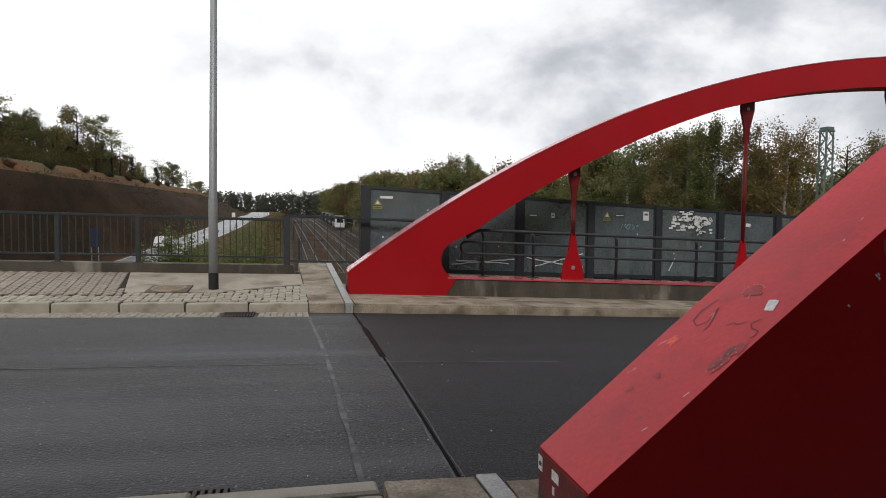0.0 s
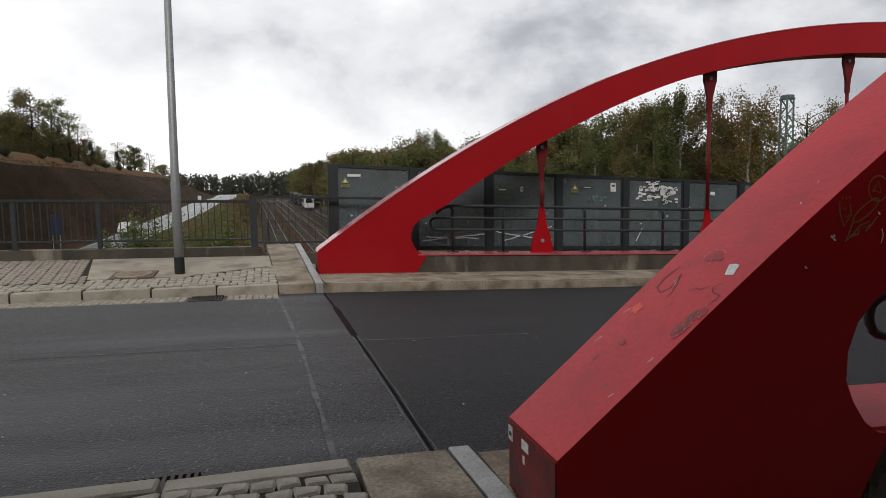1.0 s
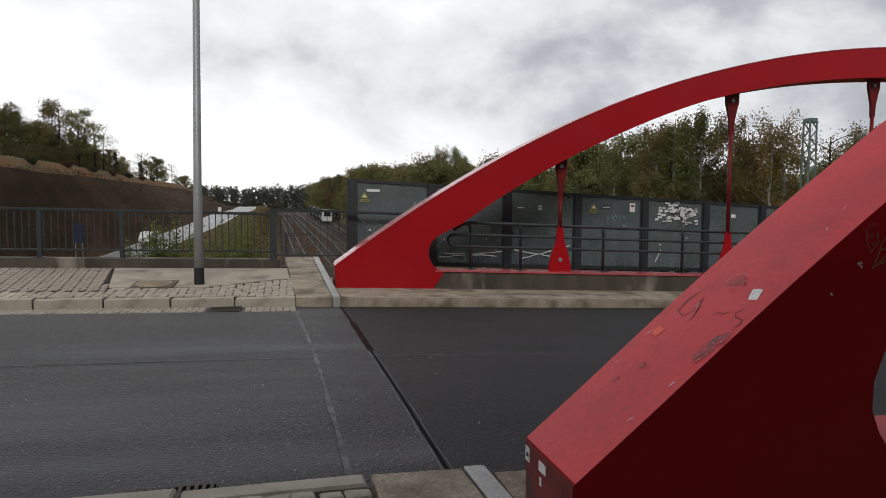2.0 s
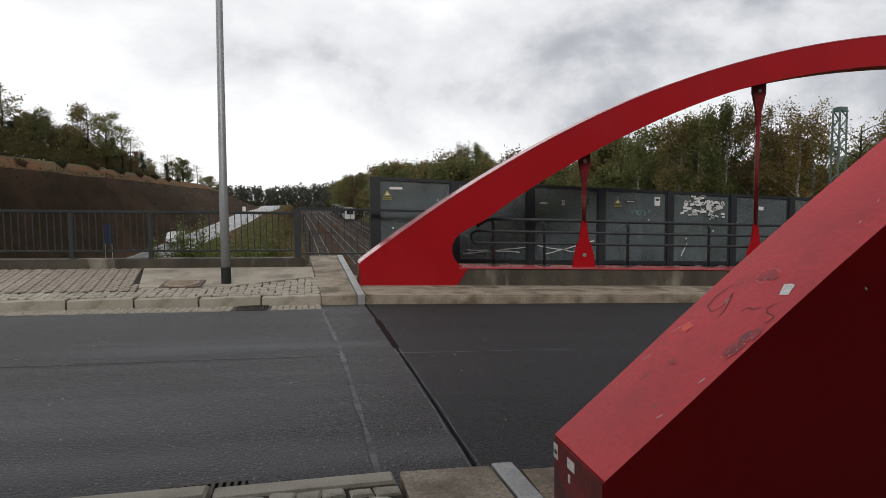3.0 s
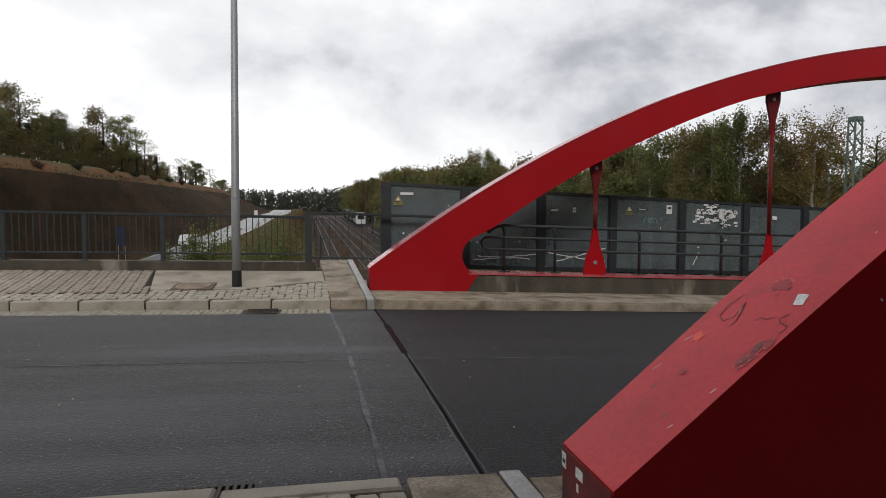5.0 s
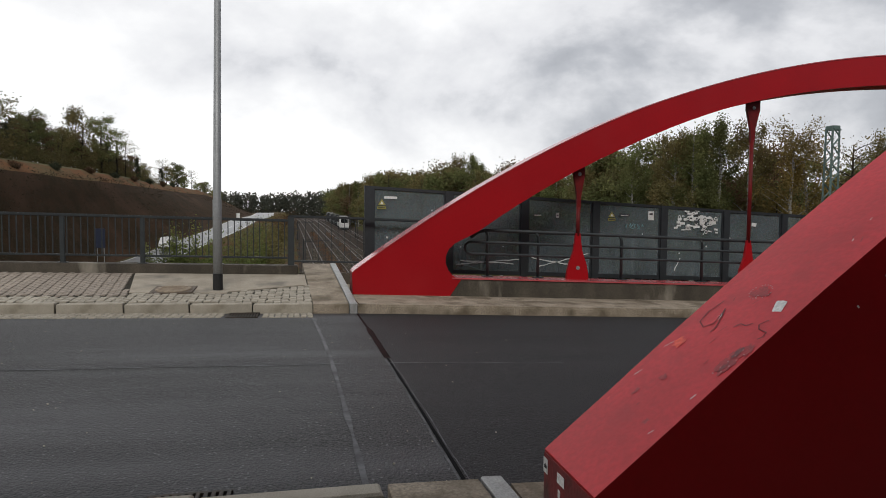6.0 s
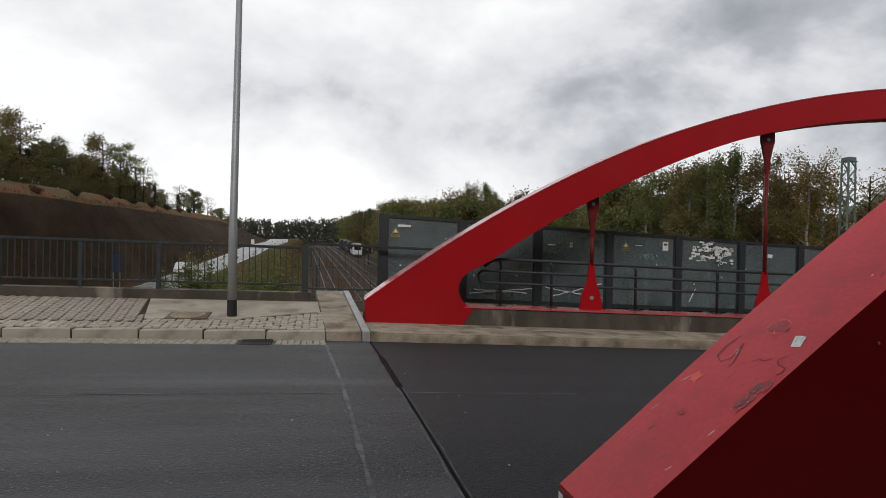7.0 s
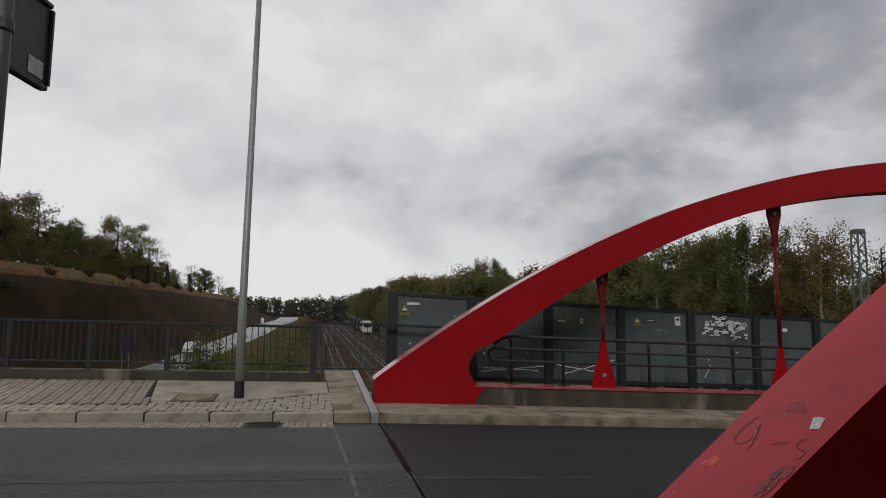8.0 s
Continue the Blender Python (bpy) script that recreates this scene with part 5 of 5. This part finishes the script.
top_stroke([(2.02, -8.11), (1.95, -8.085), (1.89, -8.10), (1.868, -8.16), (1.90, -8.20), (1.94, -8.19), (1.985, -8.17), (1.93, -8.21), (1.88, -8.24), (1.855, -8.235)], 0.0055, BLACK_INK, "black marker scribble")
top_stroke([(1.905, -8.34), (1.93, -8.36), (1.925, -8.40), (1.945, -8.425)], 0.005, BLACK_INK)
top_stroke([(1.975, -8.49), (1.945, -8.465), (1.925, -8.49), (1.92, -8.545), (1.895, -8.55), (1.88, -8.535)], 0.005, BLACK_INK)
scr = random.Random(8)
for i in range(26):
    x, y = scr.uniform(1.25, 2.6), scr.uniform(-8.53, -8.03)
    a, l = scr.uniform(-0.6, 0.6), scr.uniform(0.01, 0.05)
    top_stroke([(x, y), (x + l * math.cos(a), y + l * math.sin(a))], scr.uniform(0.002, 0.005), (WHITE, SCUFF, BLACK_INK)[i % 3])

END_X = 1.10 - 0.0085
for f, dz, w, h in ((0.065, 0.062, 0.055, 0.075), (0.40, 0.060, 0.085, 0.05), (0.37, 0.135, 0.025, 0.04)):
    yc = NEAR_Y - 0.575 * f
    bm = box(END_X - 0.001, END_X + 0.001, yc - w / 2, yc + w / 2, 0.46 - dz - h / 2, 0.46 - dz + h / 2)
    bm.transform(near_inv)
    st = part("sticker", bm, WHITE, near_arch, "small white sticker")
    if f < 0.1:
        for k in range(3):
            bm = box(END_X - 0.004, END_X - 0.002, yc - 0.018 + 0.01 * k, yc - 0.012 + 0.012 * k, 0.46 - dz - 0.012, 0.46 - dz + 0.005 + 0.006 * (k % 2))
            bm.transform(near_inv)
            part("print", bm, INK, near_arch)

def face_y(x):
    """The side of the near arch, a little splayed."""
    return NEAR_Y - 0.575 - 0.0035 - 0.03 * (x - 1.10)


def side_stroke(pts, w, mat, lab=""):
    stroke([(x, face_y(x), z) for x, z in pts], w, mat, near_arch, near_inv, lab=lab)


side_stroke([(2.735 + 0.057 * math.cos(a), 1.622 + 0.06 * math.sin(a)) for a in steps(0, 6.6, 30)], 0.006, GOLD_INK, "ochre felt-pen circle")
side_stroke([(2.70, 1.605), (2.735, 1.66), (2.75, 1.60), (2.71, 1.615)], 0.005, GOLD_INK)
side_stroke([(2.515, 1.565), (2.52, 1.51), (2.545, 1.45), (2.585, 1.50), (2.575, 1.55)], 0.007, GOLD_INK, "ochre felt-pen scribble")
side_stroke([(2.53, 1.535), (2.555, 1.52), (2.55, 1.545)], 0.005, GOLD_INK)
side_stroke([(2.545, 1.50), (2.56, 1.485), (2.575, 1.505)], 0.005, GOLD_INK)
for x in (2.53, 2.55, 2.57):
    side_stroke([(x, 1.59), (x + 0.004, 1.575)], 0.006, GOLD_INK)
side_stroke([(2.668 + 0.072 * math.cos(a) - 0.01 * math.sin(a), 1.52 + 0.05 * math.cos(a) + 0.024 * math.sin(a)) for a in steps(0, 6.4, 30)], 0.007, GOLD_INK, "ochre felt-pen loop")
side_stroke([(2.60, 1.475), (2.57, 1.40), (2.555, 1.375), (2.60, 1.41), (2.645, 1.455), (2.63, 1.41), (2.585, 1.395)], 0.008, GOLD_INK, "ochre felt-pen scribble")
side_stroke([(2.64, 1.45), (2.70, 1.47), (2.65, 1.435), (2.715, 1.455), (2.67, 1.42), (2.74, 1.49)], 0.007, GOLD_INK)
side_stroke([(2.765, 1.43), (2.775, 1.40), (2.765, 1.36)], 0.006, WHITE, "thin white pen stroke")
for x, z in ((2.475, 1.405), (2.49, 1.392), (2.487, 1.41), (2.335, 1.267), (2.74, 1.51)):
    side_stroke([(x, z), (x + 0.011, z - 0.011)], 0.009, WHITE)
bm = box(2.812, 2.892, face_y(2.85) - 0.004, face_y(2.85) - 0.002, 1.505, 1.605)
bm.transform(near_inv)
part("sticker", bm, INK, near_arch, "dark printed sticker")
for k in range(3):
    bm = box(2.82, 2.884, face_y(2.85) - 0.008, face_y(2.85) - 0.006, 1.518 + 0.029 * k, 1.536 + 0.029 * k)
    bm.transform(near_inv)
    part("print", bm, WHITE, near_arch)

# bent end of the near tube railing
nr = thing("tube_railing", "dark grey tube railing behind the near arch", "railing", (4.0, NEAR_Y - 0.12, 0.57 + gz(4.0)))
inv = Matrix.Translation(-nr.location)
NRY = NEAR_Y - 0.12
loop = [(3.42 + 0.12 * math.cos(a), NRY, 0.98 + 0.12 * math.sin(a)) for a in [math.pi / 2 + math.pi * k / 8 for k in range(9)]]
bm = tube(sloped([(26, NRY, 1.10)] + loop + [(26, NRY, 0.86)]), 0.028, 10)
bm.transform(inv)
part("mid_rail", bm, RAIL_PAINT, nr, smooth=True)
bm = tube(sloped([(3.7, NRY, 1.34), (26, NRY, 1.36)]), 0.034, 10)
bm.transform(inv)
part("top_rail", bm, RAIL_PAINT, nr, smooth=True)
for x in (4.0, 6.0, 8.0, 10.0):
    bm = tube(sloped([(x, NRY, 0.57), (x, NRY, 1.34)]), 0.03, 10)
    bm.transform(inv)
    part("post", bm, RAIL_PAINT, nr, smooth=True)


# ---- manhole, drains ----
mh = thing("manhole_cover", "rusty cast iron manhole cover in a square frame", "manhole cover", (-2.47, 1.19, pave(1.19) + gz(-2.47) + 0.004))
tilt = Matrix.Rotation(math.atan(0.075), 4, "X")
bm = box(-0.36, 0.36, -0.33, 0.33, -0.03, 0.012, bevel=0.006)
bm.transform(tilt)
part("frame", bm, MANHOLE, mh)
bm = bmesh.new()
bmesh.ops.create_cone(bm, cap_ends=True, segments=32, radius1=0.31, radius2=0.30, depth=0.02, matrix=Matrix.Translation((0, 0, 0.018)))
bm.transform(tilt)
lid = part("lid", bm, LID, mh, "round rusty lid")
for k in range(5):
    bm = box(-0.22, 0.22, -0.17 + 0.085 * k - 0.012, -0.17 + 0.085 * k + 0.012, 0.028, 0.034)
    bm.transform(tilt)
    part("rib", bm, LID, lid)


def drain(x0, x1, y0, y1, z, label):
    d = thing("drain_grate", label, "drain grate", (x0, y0, z))
    part("frame", box(0, x1 - x0, 0, y1 - y0, -0.05, 0.006, bevel=0.004), TAR, d)
    n = 11
    for k in range(n):
        x = (x1 - x0) * (k + 0.5) / n
        part("bar", box(x - 0.011, x + 0.011, 0.02, y1 - y0 - 0.02, 0.004, 0.022), GRATE, d)
    for a, b in ((0, 0.02), (y1 - y0 - 0.02, y1 - y0)):
        part("rim", box(0, x1 - x0, a, b, 0.004, 0.022), GRATE, d)


drain(-1.38, -0.88, -0.50, -0.02, road_h(-0.17) + gz(-1.1), "iron drain grate in the far gutter")
drain(-1.0, -0.52, NEAR_KERB + 0.05, NEAR_KERB + 0.36, road_h(NEAR_KERB) + gz(-0.7), "iron drain grate in the near gutter")


# ---- kerbs and paving stones, piece by piece ----
def stone_mesh(name, w, d, h, seed, mat, jitter=0.006, bevel=0.012):
    rng = random.Random(seed)
    bm = bmesh.new()
    bmesh.ops.create_cube(bm, size=1)
    for v in bm.verts:
        v.co = Vector((v.co.x * w + rng.uniform(-jitter, jitter), v.co.y * d + rng.uniform(-jitter, jitter), (v.co.z - 0.5) * h + (rng.uniform(-jitter, jitter) * 0.4 if v.co.z > 0 else 0)))
    if bevel:
        bmesh.ops.bevel(bm, geom=[e for e in bm.edges if e.verts[0].co.z > -h * 0.5 and e.verts[1].co.z > -h * 0.5], offset=bevel, segments=1, affect="EDGES")
    return mesh_of(name, bm, mat)


def piece(name, mesh, parent, x, y, z, tiltx=0.0, turn=0.0):
    o = new(name, mesh)
    o.parent = parent
    o.matrix_basis = Matrix.Translation((x, y, z)) @ Matrix.Rotation(tiltx, 4, "X") @ Matrix.Rotation(turn, 4, "Z")
    return o


kerb_far = thing("kerb_far", "pale granite kerb of the far pavement", "kerb", kind="structure")
kerb_meshes = [stone_mesh("kerb_stone", 0.975, 0.15, 0.36, 60 + k, KERB, 0.004, 0.015) for k in range(4)]
for k in range(16):
    x = -0.5 - k
    piece("kerb_stone", kerb_meshes[k % 4], kerb_far, x, 0.075, 0.122 + gz(x), 0.0, 0.0)
kerb_near = thing("kerb_near", "pale granite kerb of the near pavement", "kerb", kind="structure")
for k in range(8):
    x = -0.17 - k
    piece("kerb_stone", kerb_meshes[(k + 1) % 4], kerb_near, x, NEAR_KERB - 0.075, 0.13 + gz(x))

cob = random.Random(77)
setts = [stone_mesh("cobble", 0.121, 0.139, 0.09, 100 + k, COBBLE, 0.010, 0.011) for k in range(8)]
small = [stone_mesh("gutter_stone", 0.088, 0.088, 0.08, 120 + k, COBBLE, 0.008, 0.014) for k in range(6)]
large = [stone_mesh("cobble", 0.128, 0.108, 0.09, 140 + k, COBBLE, 0.012, 0.014) for k in range(8)]
blocks = [stone_mesh("paving_block", 0.095, 0.195, 0.08, 160 + k, COBBLE_RED, 0.004, 0.008) for k in range(5)]


class Pile:
    """Collects far pieces into one mesh."""

    def __init__(self):
        self.v, self.f = [], []

    def add(self, mesh, m):
        n = len(self.v)
        self.v += [tuple(m @ v.co) for v in mesh.vertices]
        self.f += [tuple(n + i for i in p.vertices) for p in mesh.polygons]

    def done(self, name, mat, parent, label):
        me = bpy.data.meshes.new(name)
        me.from_pydata(self.v, [], self.f)
        me.materials.append(mat)
        o = new(name, me)
        o.parent = parent
        return tagged(o, label, kind="stuff")


slope_x = math.atan(0.075)
gutter = thing("gutter", "small pale stones of the far gutter", "gutter", kind="structure")
pile = Pile()
for k in range(120):
    for r in range(5):
        x, y = -0.06 - 0.102 * k, -0.055 - 0.102 * r
        if -1.42 < x < -0.84:
            continue
        z = road_h(y) + gz(x) + 0.016 + cob.uniform(-0.004, 0.004)
        me = small[cob.randrange(6)]
        t = cob.uniform(-0.12, 0.12)
        if k < 58:
            piece("gutter_stone", me, gutter, x + cob.uniform(-0.01, 0.01), y, z, 0, t)
        else:
            pile.add(me, Matrix.Translation((x, y, z)) @ Matrix.Rotation(t, 4, "Z"))
pile.done("gutter_row", COBBLE, gutter, "further gutter stones")

cobbles = thing("cobble_strip", "worn pale cobblestones behind the far kerb", "paving", kind="structure")
pile = Pile()


def cobble_edge(x):
    return 0.66 if x < -3.1 else 0.93 if x < -1.5 else 1.05 + 0.5 * (x + 1.5)


for k in range(80):
    x = -0.10 - 0.128 * k
    r = 0
    while True:
        y = 0.225 + 0.147 * r + (0.03 if k % 2 else 0)
        r += 1
        if y > cobble_edge(x) - 0.02:
            break
        if math.hypot(x + 1.76, y - LAMP_Y) < 0.17:
            continue
        z = pave(y) + gz(x) + cob.uniform(-0.006, 0.005)
        me = setts[cob.randrange(8)]
        t = cob.uniform(-0.1, 0.1)
        if x > -4.2:
            piece("cobble", me, cobbles, x + cob.uniform(-0.012, 0.012), y, z, slope_x, t)
        else:
            pile.add(me, Matrix.Translation((x, y, z)) @ Matrix.Rotation(slope_x, 4, "X") @ Matrix.Rotation(t, 4, "Z"))
pile.done("cobble_row", COBBLE, cobbles, "further cobblestones")

block_area = thing("block_paving", "grey brown block paving of the far pavement", "paving", kind="structure")
pile = Pile()
count = 0
for k in range(84):
    for r in range(13):
        x = -3.0 - 0.1 * k - (0.03 * r)
        y = 0.74 + 0.2 * r - (0.1 if k % 2 else 0)
        if y > 2.95 or y < 0.70 or x > -3.22 - 0.196 * (y - 0.96):
            continue
        z = pave(y) + gz(x) + cob.uniform(-0.004, 0.003)
        me = blocks[cob.randrange(5)]
        if x > -5.2 and count < 260:
            piece("paving_block", me, block_area, x, y, z, slope_x)
            count += 1
        else:
            pile.add(me, Matrix.Translation((x, y, z)) @ Matrix.Rotation(slope_x, 4, "X"))
pile.done("block_row", COBBLE_RED, block_area, "further paving blocks")

near_cobbles = thing("near_cobbles", "irregular pale cobblestones with mossy joints", "paving", kind="structure")
pile = Pile()
for r in range(41):
    for k in range(44):
        x = 0.26 - 0.141 * k - (0.07 if r % 2 else 0) + 0.05 * r * 0.3
        y = NEAR_KERB - 0.215 - 0.121 * r
        if x > 0.28 + 0.03 * r:
            continue
        z = 0.128 + gz(x) + cob.uniform(-0.007, 0.006)
        me = large[cob.randrange(8)]
        m = Matrix.Translation((x + cob.uniform(-0.012, 0.012), y, z)) @ Matrix.Rotation(cob.uniform(-0.13, 0.13), 4, "Z")
        if r < 11 and k < 26:
            o = new("cobble", me)
            o.parent = near_cobbles
            o.matrix_basis = m
        else:
            pile.add(me, m)
pile.done("cobble_row", COBBLE, near_cobbles, "further cobblestones")
# loose grit on the asphalt
grit = Pile()
pebble = stone_mesh("pebble", 0.02, 0.016, 0.012, 5, KERB, 0.003, 0.0)
for i in range(130):
    x, y = cob.uniform(-6, 3), cob.uniform(-7.3, -0.5)
    grit.add(pebble, Matrix.Translation((x, y, road_h(y) + gz(x) + 0.010)) @ Matrix.Rotation(cob.uniform(0, 6), 4, "Z") @ Matrix.Scale(cob.uniform(0.3, 0.75), 4))
go = grit.done("grit", KERB, None, "pale grit scattered on the asphalt")
tagged(go, category="grit")
